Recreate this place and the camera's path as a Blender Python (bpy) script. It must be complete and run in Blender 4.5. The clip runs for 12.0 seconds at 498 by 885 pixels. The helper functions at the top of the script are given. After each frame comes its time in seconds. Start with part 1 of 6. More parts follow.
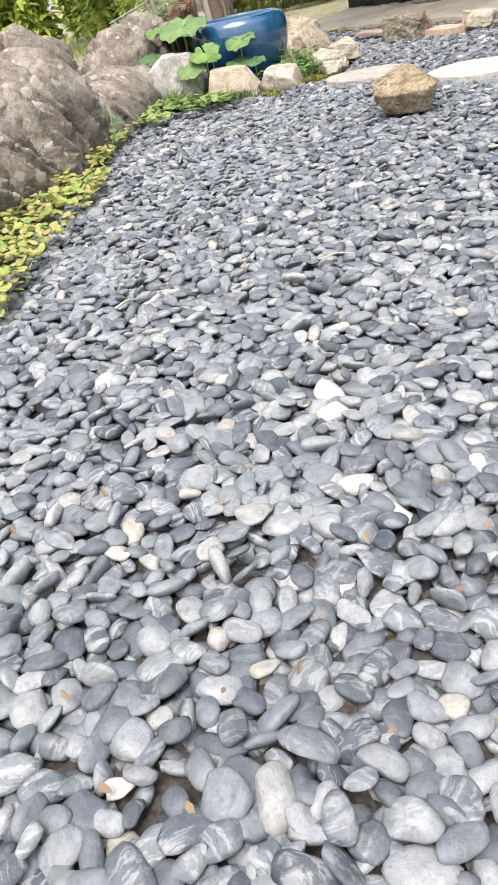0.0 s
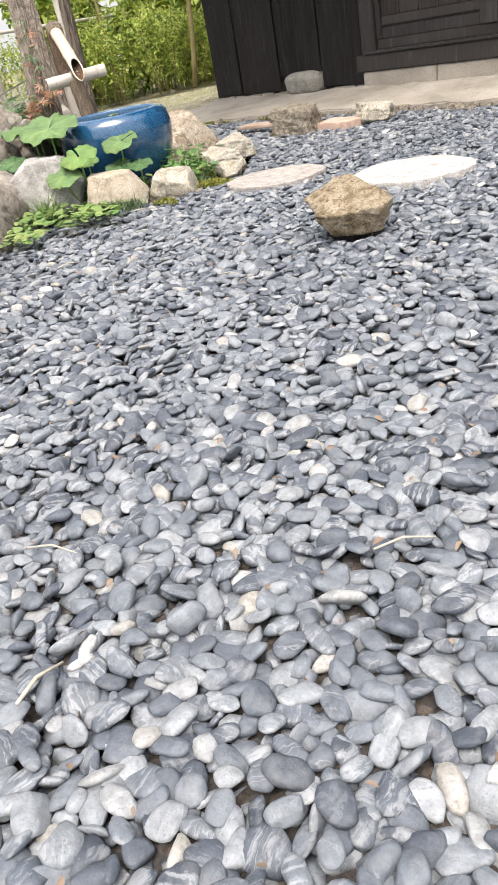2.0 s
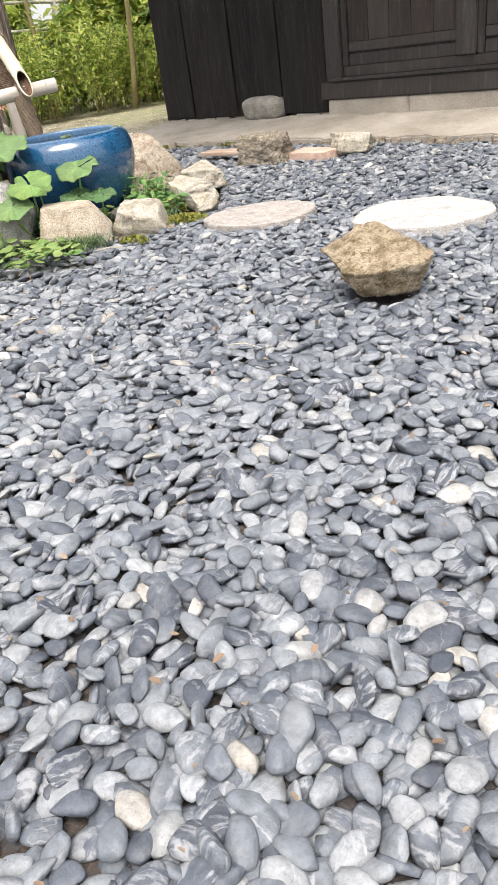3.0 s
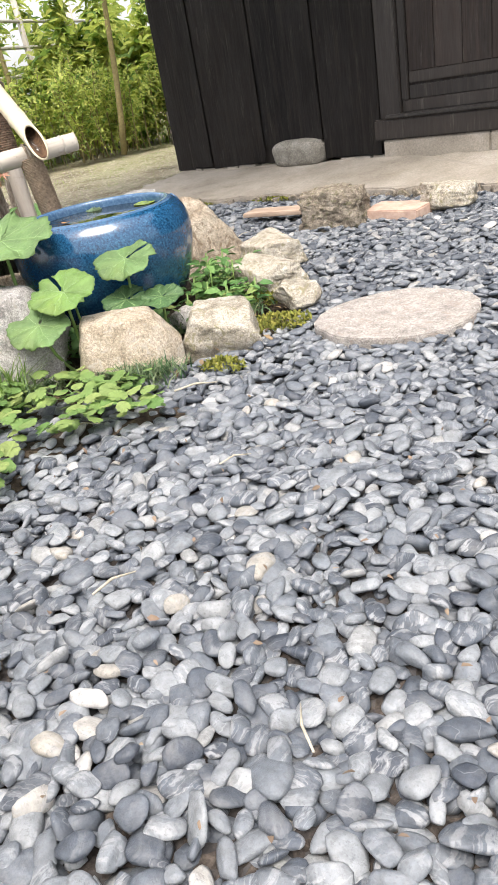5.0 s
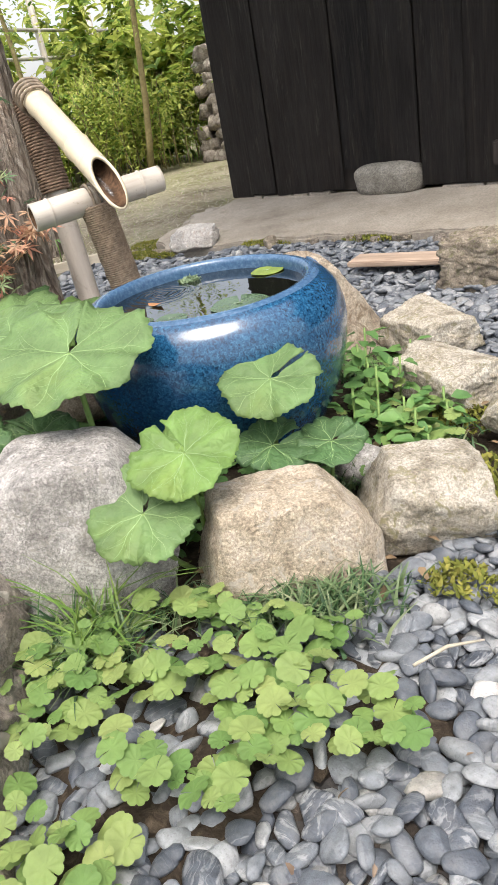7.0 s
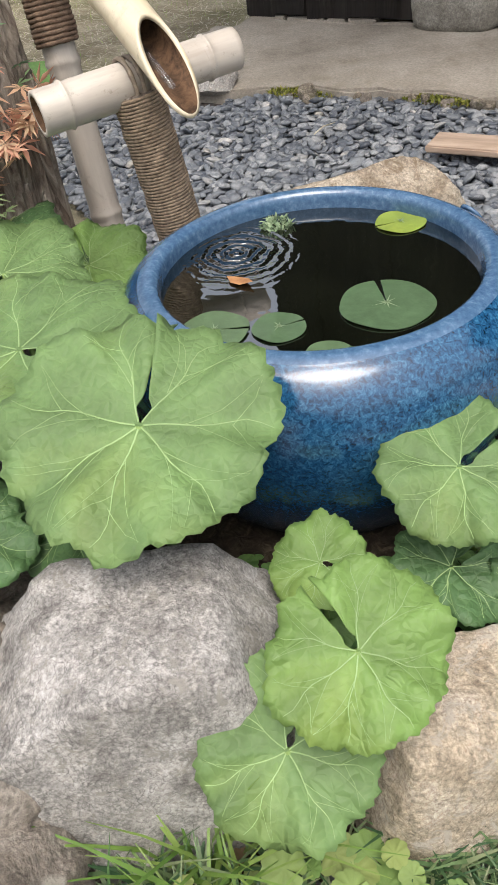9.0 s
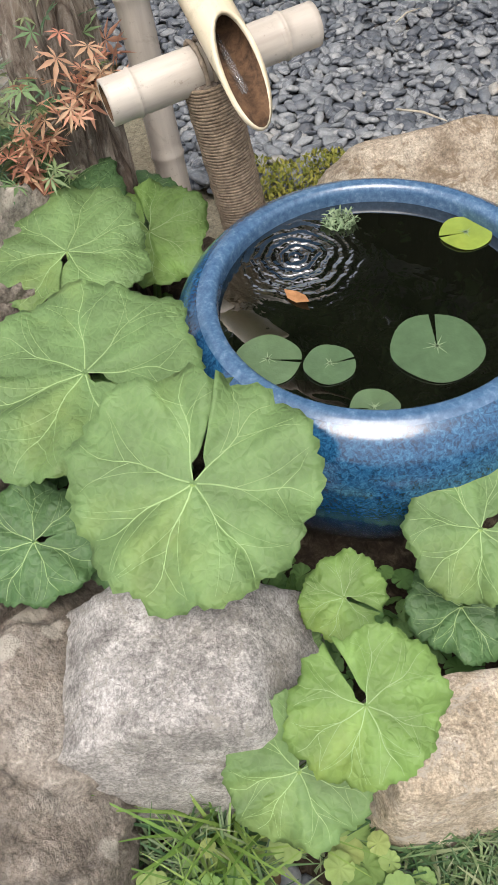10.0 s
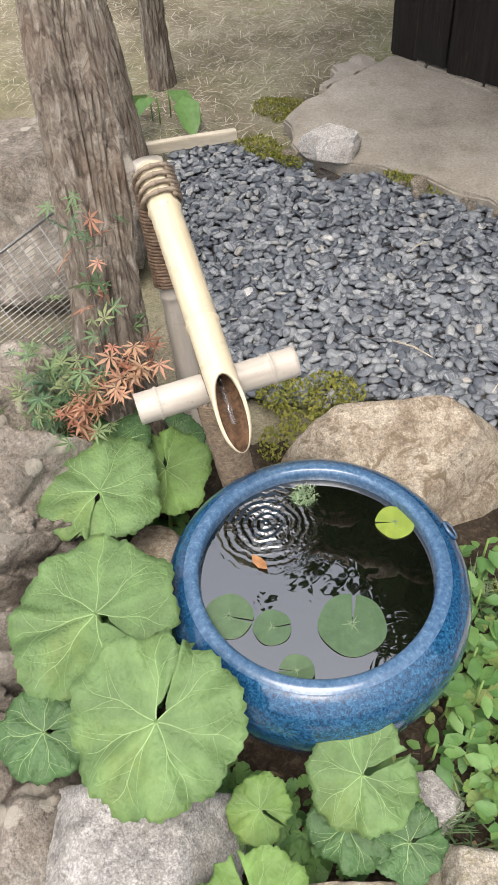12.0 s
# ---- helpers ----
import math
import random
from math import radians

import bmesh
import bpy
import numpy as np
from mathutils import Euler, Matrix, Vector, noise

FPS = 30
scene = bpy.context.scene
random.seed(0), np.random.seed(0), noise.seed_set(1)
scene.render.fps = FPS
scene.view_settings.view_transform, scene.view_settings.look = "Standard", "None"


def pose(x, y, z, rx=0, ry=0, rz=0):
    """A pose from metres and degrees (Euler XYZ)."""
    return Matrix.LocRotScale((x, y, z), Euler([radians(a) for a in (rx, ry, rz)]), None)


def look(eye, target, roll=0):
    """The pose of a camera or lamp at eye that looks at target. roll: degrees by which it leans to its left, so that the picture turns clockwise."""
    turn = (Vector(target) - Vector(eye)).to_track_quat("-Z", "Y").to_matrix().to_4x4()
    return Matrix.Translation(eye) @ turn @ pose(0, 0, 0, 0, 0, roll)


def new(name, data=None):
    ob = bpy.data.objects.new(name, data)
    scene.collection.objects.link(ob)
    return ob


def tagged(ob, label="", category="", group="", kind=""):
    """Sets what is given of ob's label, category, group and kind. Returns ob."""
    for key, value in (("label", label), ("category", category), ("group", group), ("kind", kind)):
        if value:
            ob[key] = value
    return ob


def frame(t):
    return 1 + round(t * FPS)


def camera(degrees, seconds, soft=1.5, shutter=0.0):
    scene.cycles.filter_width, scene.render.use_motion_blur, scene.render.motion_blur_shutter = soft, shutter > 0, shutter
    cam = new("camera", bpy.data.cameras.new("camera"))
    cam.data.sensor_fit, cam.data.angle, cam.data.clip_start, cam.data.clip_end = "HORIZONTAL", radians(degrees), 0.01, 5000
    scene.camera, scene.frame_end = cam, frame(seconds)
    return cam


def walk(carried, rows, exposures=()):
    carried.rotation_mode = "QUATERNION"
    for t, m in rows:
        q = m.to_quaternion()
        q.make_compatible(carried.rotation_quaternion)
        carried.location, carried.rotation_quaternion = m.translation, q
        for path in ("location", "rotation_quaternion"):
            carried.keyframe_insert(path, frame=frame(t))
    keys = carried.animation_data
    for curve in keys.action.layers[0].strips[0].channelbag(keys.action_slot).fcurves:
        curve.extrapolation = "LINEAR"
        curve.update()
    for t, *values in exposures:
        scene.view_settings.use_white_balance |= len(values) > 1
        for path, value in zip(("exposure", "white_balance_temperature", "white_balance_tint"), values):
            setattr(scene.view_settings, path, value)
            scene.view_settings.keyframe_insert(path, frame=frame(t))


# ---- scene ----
cam = camera(38.6, 12.0, soft=1.15)
PATH = [
    (0, (9.187, -2.528, 0.854), (7.668, -1.828, -0.243), -12.3),
    (0.5, (8.94, -2.424, 0.85), (7.509, -1.521, -0.217), -10.7),
    (1, (8.627, -2.336, 0.882), (7.312, -1.237, -0.15), -8.7),
    (1.5, (8.302, -2.217, 0.891), (6.973, -1.064, -0.062), -9.9),
    (2, (7.992, -2.036, 0.913), (6.608, -0.998, -0.091), -11.6),
    (2.5, (7.669, -1.901, 0.89), (6.304, -0.825, -0.098), -10.7),
    (3, (7.257, -1.779, 0.924), (6.0, -0.579, -0.066), -8.6),
    (3.5, (6.862, -1.577, 0.92), (5.573, -0.374, -0.025), -10.9),
    (3.7, (6.697, -1.469, 0.922), (5.362, -0.309, -0.013), -12.4),
    (5.3, (5.557, -0.963, 1.01), (4.332, 0.321, 0.088), -10.9),
    (5.5, (5.416, -0.856, 1.027), (4.141, 0.382, 0.11), -11.9),
    (6, (5.122, -0.666, 1.026), (3.787, 0.529, 0.135), -12.7),
    (6.5, (4.785, -0.54, 1.043), (3.522, 0.718, 0.137), -11.7),
    (7, (4.512, -0.428, 1.041), (3.261, 0.85, 0.146), -11.2),
    (7.5, (4.244, -0.28, 1.067), (2.88, 0.847, 0.135), -11.6),
    (7.7, (4.15, -0.209, 1.068), (2.753, 0.874, 0.132), -11.9),
    (9.3, (3.636, 0.084, 1.252), (2.714, 1.099, -0.204), -8.2),
    (9.5, (3.608, 0.122, 1.324), (2.722, 1.02, -0.228), -8.3),
    (10, (3.588, 0.192, 1.484), (2.665, 0.949, -0.121), -9.0),
    (10.5, (3.582, 0.28, 1.651), (2.631, 1.047, 0.068), -6.0),
    (11, (3.609, 0.316, 1.814), (2.579, 1.064, 0.271), -7.6),
    (11.5, (3.661, 0.351, 2.006), (2.63, 1.06, 0.446), -6.6),
    (12, (3.703, 0.392, 2.17), (2.613, 1.159, 0.678), -5.9),
]
walk(cam, [(t, look(eye, target, roll)) for t, eye, target, roll in PATH],
     exposures=[(0.0, 0.58), (3.7, 0.58), (5.3, 0.62), (7.7, 0.32), (9.3, 0.1), (12.0, 0.24)])

# ---- light ----
world = bpy.data.worlds.new("sky")
scene.world = world
world.use_nodes = True
wn = world.node_tree.nodes
sky = wn.new("ShaderNodeTexSky")
sky.sky_type = "NISHITA"
sky.sun_disc = False
SUN_DIR = Vector((0.24, -0.26, 0.93)).normalized()
sky.sun_elevation = math.asin(SUN_DIR.z)
sky.sun_rotation = math.atan2(SUN_DIR.x, SUN_DIR.y) % (2 * math.pi)
sky.dust_density = 8.0
wn["Background"].inputs["Strength"].default_value = 0.15
haze = wn.new("ShaderNodeMixRGB")  # thin high cloud whitens the whole sky
haze.blend_type = "ADD"
haze.inputs["Fac"].default_value = 1.0
haze.inputs["Color2"].default_value = (3.6, 3.6, 3.65, 1)
world.node_tree.links.new(sky.outputs[0], haze.inputs["Color1"])
world.node_tree.links.new(haze.outputs[0], wn["Background"].inputs["Color"])
sun_data = bpy.data.lights.new("sun", "SUN")
sun_data.energy, sun_data.angle, sun_data.color = 1.9, radians(34), (1.0, 0.975, 0.94)
sun = new("sun", sun_data)
sun.matrix_world = look(SUN_DIR * 20, (0, 0, 0))


# ---- materials ----
class Mat:
    """A small wrapper to write node materials in few lines."""

    def __init__(self, name, rough=0.7, metallic=0.0, spec=0.5):
        self.m = bpy.data.materials.new(name)
        self.m.use_nodes = True
        self.t = self.m.node_tree
        self.b = self.t.nodes["Principled BSDF"]
        self.b.inputs["Roughness"].default_value = rough
        self.b.inputs["Metallic"].default_value = metallic
        self.b.inputs["Specular IOR Level"].default_value = spec
        self._pos = None

    def node(self, kind, **inputs):
        n = self.t.nodes.new("ShaderNode" + kind)
        for k, v in inputs.items():
            self.put(n.inputs[k.replace("_", " ")], v)
        return n

    def put(self, socket, v):
        if isinstance(v, bpy.types.NodeSocket):
            self.t.links.new(v, socket)
        else:
            socket.default_value = v

    def pos(self, kind="Object"):
        return self.node("TexCoord").outputs[kind]

    def scaled(self, v, s):
        n = self.node("VectorMath")
        n.operation = "MULTIPLY"
        self.put(n.inputs[0], v)
        n.inputs[1].default_value = s if isinstance(s, tuple) else (s, s, s)
        return n.outputs[0]

    def added(self, v, w):
        n = self.node("VectorMath")
        n.operation = "ADD"
        self.put(n.inputs[0], v)
        self.put(n.inputs[1], w)
        return n.outputs[0]

    def noise(self, v, scale, detail=4.0, rough=0.6, distortion=0.0):
        n = self.node("TexNoise", Vector=v, Scale=scale, Detail=detail, Roughness=rough, Distortion=distortion)
        return n.outputs["Fac"]

    def voronoi(self, v, scale, feature="F1", out="Distance"):
        n = self.node("TexVoronoi", Vector=v, Scale=scale)
        n.feature = feature
        return n.outputs[out]

    def wave(self, v, scale, distortion=3.0, detail=2.0):
        n = self.node("TexWave", Vector=v, Scale=scale, Distortion=distortion, Detail=detail)
        return n.outputs["Fac"]

    def ramp(self, fac, stops, mode="LINEAR"):
        n = self.node("ValToRGB", Fac=fac)
        r = n.color_ramp
        r.interpolation = mode
        while len(r.elements) < len(stops):
            r.elements.new(0.5)
        for e, (p, c) in zip(r.elements, stops):
            e.position = p
            e.color = (*c, 1) if isinstance(c, tuple) else (c, c, c, 1)
        return n.outputs["Color"]

    def mix(self, fac, a, b, mode="MIX"):
        n = self.node("MixRGB")
        n.blend_type = mode
        for s, v in zip(n.inputs, (fac, a, b)):
            self.put(s, (*v, 1) if isinstance(v, tuple) and len(v) == 3 else v)
        return n.outputs[0]

    def math(self, op, a, b=0.0):
        n = self.node("Math")
        n.operation = op
        self.put(n.inputs[0], a)
        self.put(n.inputs[1], b)
        return n.outputs[0]

    def color(self, v):
        self.put(self.b.inputs["Base Color"], (*v, 1) if isinstance(v, tuple) else v)
        return self

    def bump(self, height, strength=0.4, distance=0.01):
        n = self.node("Bump", Height=height, Strength=strength, Distance=distance)
        prev = self.b.inputs["Normal"]
        if prev.is_linked:
            self.put(n.inputs["Normal"], prev.links[0].from_socket)
        self.put(prev, n.outputs[0])
        return self


def mat_pebble(joined):
    k = Mat("slate_pebble", 0.5)
    rnd = k.node("NewGeometry").outputs["Random Per Island"] if joined else k.node("ObjectInfo").outputs["Random"]
    p = k.added(k.pos() if joined else k.scaled(k.pos(), 0.034), k.scaled(k.node("CombineXYZ", X=rnd, Y=rnd, Z=rnd).outputs[0], (37.0, 91.0, 53.0)))
    r2 = k.math("FRACT", k.math("MULTIPLY", rnd, 61.7))
    r3 = k.math("FRACT", k.math("MULTIPLY", rnd, 173.3))
    base = k.ramp(rnd, [(0.0, (0.046, 0.055, 0.071)), (0.3, (0.082, 0.095, 0.114)), (0.65, (0.14, 0.156, 0.174)),
                        (0.92, (0.238, 0.252, 0.262)), (0.975, (0.26, 0.26, 0.25)), (0.984, (0.3, 0.28, 0.24)), (0.989, (0.38, 0.375, 0.36)), (1.0, (0.48, 0.47, 0.45))])
    grain = k.noise(p, 45.0, 5.0, 0.65)
    c = k.mix(0.7, base, k.ramp(grain, [(0.3, 0.26), (0.7, 0.74)]), "OVERLAY")
    spin = k.node("VectorRotate", Vector=p, Axis=(0.3, 0.5, 0.81), Angle=k.math("MULTIPLY", rnd, 97.0))
    flow = k.added(k.scaled(spin.outputs[0], (1.0, 0.16, 0.16)), k.scaled(k.node("TexNoise", Vector=p, Scale=14.0, Detail=3.0).outputs["Color"], 0.035))
    band = k.ramp(k.noise(flow, 95.0, 3.0, 0.6), [(0.5, 0.0), (0.6, 1.0)])
    some = k.ramp(r2, [(0.4, 0.05), (0.85, 0.62)])
    c = k.mix(k.math("MULTIPLY", band, some), c, (0.36, 0.37, 0.375))
    thread = k.ramp(k.math("ABSOLUTE", k.math("SUBTRACT", k.noise(flow, 42.0, 2.0, 0.5), 0.5)), [(0.004, 0.32), (0.014, 0.0)])
    c = k.mix(k.math("MULTIPLY", thread, k.ramp(r3, [(0.74, 0.0), (0.85, 0.85)])), c, (0.44, 0.45, 0.45))
    crust = k.ramp(k.noise(p, 150.0, 3.0, 0.7), [(0.55, 0.0), (0.7, 0.5)])
    c = k.mix(crust, c, (0.07, 0.075, 0.085))
    dust = k.ramp(k.noise(p, 14.0, 5.0, 0.7), [(0.48, 0.0), (0.74, 0.4)])
    c = k.mix(dust, c, (0.28, 0.285, 0.285))
    k.color(c)
    k.put(k.b.inputs["Roughness"], k.math("ADD", k.math("MULTIPLY", r3, 0.22), 0.36))
    k.bump(k.noise(p, 160.0, 4.0, 0.7), 0.6, 0.004)
    k.bump(k.noise(k.scaled(p, (1.0, 1.0, 2.5)), 36.0, 4.0), 0.3, 0.006)
    return k.m


def mat_rock(name, dark, mid, light, spots=None, scale=1.0, rough=0.85, lichen=False, streak=0.16):
    k = Mat(name, rough, spec=0.3)
    p = k.pos()
    n1 = k.noise(p, 5.0 * scale, 8.0, 0.65, 0.4)
    n2 = k.noise(p, 38.0 * scale, 6.0, 0.7)
    c = k.ramp(n1, [(0.3, dark), (0.5, mid), (0.68, light)])
    c = k.mix(0.7, c, k.ramp(n2, [(0.3, 0.25), (0.7, 0.78)]), "OVERLAY")
    crack = k.ramp(k.voronoi(k.added(p, k.scaled(k.node("TexNoise", Vector=p, Scale=6.0 * scale).outputs["Color"], 0.25)), 6.0 * scale, "DISTANCE_TO_EDGE"), [(0.0, 0.0), (0.035, 1.0)])
    c = k.mix(k.math("MULTIPLY", k.math("SUBTRACT", 1.0, crack), streak), c, tuple(v * 0.5 for v in dark))
    c = k.mix(0.6, c, k.ramp(k.noise(p, 105.0 * min(scale, 1.6), 3.0, 0.8), [(0.35, 0.22), (0.65, 0.78)]), "OVERLAY")
    if spots:
        s = k.ramp(k.noise(p, 9.0 * scale, 5.0, 0.7, 1.0), [(0.54, 0.0), (0.64, 0.85)])
        c = k.mix(s, c, spots)
    if lichen:  # pale round crusts of lichen, some ochre
        edge = k.added(p, k.scaled(k.node("TexNoise", Vector=p, Scale=30.0, Detail=3.0).outputs["Color"], 0.025))
        size = k.math("ADD", k.voronoi(edge, 9.0), k.math("MULTIPLY", k.voronoi(edge, 9.0, out="Color"), 0.45))
        tint = k.ramp(k.voronoi(edge, 9.0, out="Color"), [(0.3, (0.4, 0.37, 0.31)), (0.6, (0.46, 0.43, 0.37)), (0.75, (0.4, 0.3, 0.17))])
        c = k.mix(k.ramp(size, [(0.4, 0.75), (0.45, 0.0)]), c, tint)
    k.color(c)
    fleck = k.noise(p, 120.0 * min(scale, 1.6), 3.0, 0.8)
    k.bump(fleck, 0.35, 0.006)
    k.bump(n2, 0.7, 0.014)
    k.bump(k.noise(p, 14.0 * scale, 6.0, 0.7), 0.6, 0.03)
    k.bump(crack, 0.1, 0.006)
    return k.m


def mat_leaf(name, cols, rough=0.5, trans=0.25, joined=True, spotty=0.0, scale=1.0):
    k = Mat(name, rough, spec=0.35)
    rnd = k.node("NewGeometry").outputs["Random Per Island"] if joined else k.node("ObjectInfo").outputs["Random"]
    c = k.ramp(rnd, [(i / (len(cols) - 1), v) for i, v in enumerate(cols)])
    n = k.noise(k.pos(), 26.0 * scale, 5.0, 0.6)
    c = k.mix(0.45, c, k.ramp(n, [(0.3, 0.32), (0.7, 0.68)]), "OVERLAY")
    if not joined and scale < 1:
        net = k.voronoi(k.added(k.pos(), k.scaled(k.node("TexNoise", Vector=k.pos(), Scale=30.0).outputs["Color"], 0.02)), 55.0, "DISTANCE_TO_EDGE")
        line = k.ramp(net, [(0.0, 1.0), (0.1, 0.0)])
        c = k.mix(k.math("MULTIPLY", line, 0.09), c, (0.25, 0.37, 0.14))
        k.bump(net, 0.6, 0.007)
        k.bump(k.noise(k.pos(), 17.0, 3.0), 0.45, 0.018)
        blotch = k.noise(k.pos(), 11.0, 4.0, 0.65)
        c = k.mix(0.55, c, k.ramp(blotch, [(0.3, 0.3), (0.7, 0.66)]), "OVERLAY")
    if spotty:
        c = k.mix(k.ramp(k.noise(k.pos(), 7.0 * scale, 3.0), [(0.55, 0.0), (0.72, spotty)]), c, (0.32, 0.36, 0.06))
    k.color(c)
    k.bump(k.noise(k.pos(), 60.0 * scale, 3.0), 0.3, 0.004)
    tr = k.node("BsdfTranslucent", Color=c)
    mixer = k.node("MixShader", Fac=trans)
    out = k.t.nodes["Material Output"]
    k.put(mixer.inputs[1], k.b.outputs[0])
    k.put(mixer.inputs[2], tr.outputs[0])
    k.put(out.inputs["Surface"], mixer.outputs[0])
    return k.m


def mat_char_wood(name, tone=(0.015, 0.0135, 0.013), brown=(0.036, 0.029, 0.0245)):
    k = Mat(name, 0.62, spec=0.35)
    rnd = k.node("ObjectInfo").outputs["Random"]
    p = k.added(k.pos(), k.scaled(k.node("CombineXYZ", X=rnd, Y=rnd, Z=rnd).outputs[0], 40.0))
    stretched = k.scaled(p, (1.0, 1.0, 0.06))
    g1 = k.noise(stretched, 26.0, 6.0, 0.65, 0.6)
    g2 = k.noise(stretched, 110.0, 4.0, 0.6)
    c = k.ramp(g1, [(0.28, tuple(v * 0.45 for v in tone)), (0.5, tone), (0.66, brown), (0.78, tuple(v * 1.7 for v in brown))])
    c = k.mix(k.math("MULTIPLY", rnd, 0.6), c, brown)
    c = k.mix(k.ramp(k.noise(k.scaled(p, (1.0, 1.0, 0.3)), 3.0, 5.0, 0.65), [(0.45, 0.0), (0.7, 0.5)]), c, (0.05, 0.046, 0.043))
    worn = k.ramp(k.noise(k.scaled(p, (1.0, 1.0, 0.1)), 20.0, 5.0, 0.75), [(0.58, 0.0), (0.74, 0.7)])
    c = k.mix(worn, c, (0.1, 0.088, 0.076))
    k.color(c)
    k.put(k.b.inputs["Roughness"], k.ramp(g2, [(0.3, 0.5), (0.7, 0.8)]))
    k.bump(g2, 0.4, 0.004)
    k.bump(g1, 0.5, 0.008)
    return k.m


def mat_concrete():
    k = Mat("old_concrete", 0.9, spec=0.25)
    p = k.pos()
    c = k.ramp(k.noise(p, 1.6, 6.0, 0.65), [(0.3, (0.2, 0.177, 0.146)), (0.52, (0.3, 0.27, 0.226)), (0.72, (0.38, 0.345, 0.3))])
    c = k.mix(0.6, c, k.ramp(k.noise(p, 70.0, 5.0, 0.7), [(0.3, 0.3), (0.7, 0.72)]), "OVERLAY")
    c = k.mix(k.ramp(k.noise(p, 4.0, 5.0), [(0.58, 0.0), (0.72, 0.5)]), c, (0.15, 0.13, 0.09))
    k.color(c)
    k.bump(k.noise(p, 90.0, 5.0, 0.7), 0.35, 0.006)
    k.bump(k.noise(p, 7.0, 4.0), 0.4, 0.03)
    return k.m


def mat_earth():
    k = Mat("garden_earth", 0.95, spec=0.15)
    p = k.pos()
    n = k.noise(p, 1.3, 7.0, 0.65)
    c = k.ramp(n, [(0.3, (0.1, 0.083, 0.056)), (0.46, (0.215, 0.188, 0.132)), (0.58, (0.29, 0.262, 0.19)), (0.68, (0.15, 0.165, 0.065))])
    c = k.mix(0.75, c, k.ramp(k.noise(p, 60.0, 6.0, 0.75, 1.0), [(0.3, 0.15), (0.7, 0.85)]), "OVERLAY")
    far = k.ramp(k.noise(p, 0.35, 3.0), [(0.45, 0.0), (0.65, 0.4)])
    c = k.mix(far, c, (0.24, 0.27, 0.1))
    k.color(c)
    k.bump(k.noise(p, 45.0, 6.0, 0.75), 0.8, 0.03)
    return k.m


def mat_glaze():
    k = Mat("blue_glaze", 0.1, spec=0.6)
    p = k.pos()
    n = k.noise(p, 110.0, 4.0, 0.75, 0.8)
    c = k.ramp(n, [(0.36, (0.004, 0.02, 0.05)), (0.48, (0.01, 0.058, 0.135)), (0.6, (0.025, 0.115, 0.225)), (0.74, (0.075, 0.2, 0.32))])
    big = k.noise(p, 3.5, 4.0, 0.6)
    c = k.mix(k.ramp(big, [(0.4, 0.0), (0.65, 0.5)]), c, (0.008, 0.035, 0.1))
    k.color(c)
    k.b.inputs["Coat Weight"].default_value = 0.5
    k.b.inputs["Coat Roughness"].default_value = 0.05
    k.put(k.b.inputs["Roughness"], k.ramp(n, [(0.3, 0.06), (0.7, 0.16)]))
    k.bump(n, 0.1, 0.003)
    k.bump(k.noise(p, 9.0, 3.0), 0.12, 0.01)
    return k.m


def mat_glaze_rim():
    k = Mat("pale_blue_rim_glaze", 0.13, spec=0.6)
    n = k.noise(k.pos(), 70.0, 4.0, 0.7)
    k.color(k.ramp(n, [(0.3, (0.03, 0.075, 0.15)), (0.55, (0.065, 0.13, 0.225)), (0.75, (0.14, 0.215, 0.31))]))
    k.bump(n, 0.1, 0.002)
    return k.m


def mat_water(drop):
    k = Mat("dark_pond_water", 0.02, spec=0.9)
    k.b.inputs["IOR"].default_value = 2.2
    p = k.pos()
    k.color(k.ramp(k.noise(p, 6.0, 3.0), [(0.3, (0.002, 0.0025, 0.0015)), (0.7, (0.006, 0.007, 0.004))]))
    off = k.node("VectorMath")
    off.operation = "DISTANCE"
    k.put(off.inputs[0], p)
    off.inputs[1].default_value = drop
    d = off.outputs["Value"]
    ring = k.math("SINE", k.math("ADD", k.math("MULTIPLY", d, 260.0), k.math("MULTIPLY", k.noise(p, 15.0, 3.0), 13.0)))
    fade = k.ramp(d, [(0.0, 1.0), (0.05, 0.75), (0.1, 0.25), (0.15, 0.03), (0.2, 0.0)])
    k.bump(k.math("MULTIPLY", ring, fade), 0.55, 0.006)
    k.bump(k.noise(p, 9.0, 2.0, 0.5, 0.6), 0.08, 0.012)
    return k.m


def mat_bamboo(name, a, b, stain):
    k = Mat(name, 0.38, spec=0.45)
    p = k.pos()
    along = k.scaled(p, (1.0, 1.0, 0.12))
    c = k.ramp(k.noise(along, 24.0, 5.0), [(0.3, a), (0.7, b)])
    c = k.mix(k.ramp(k.noise(p, 9.0, 6.0, 0.7, 0.8), [(0.56, 0.0), (0.74, 0.75)]), c, stain)
    c = k.mix(k.ramp(k.noise(p, 60.0, 4.0, 0.7), [(0.62, 0.0), (0.75, 0.5)]), c, (0.12, 0.1, 0.07))
    k.color(c)
    k.bump(k.noise(along, 90.0, 3.0), 0.15, 0.003)
    return k.m


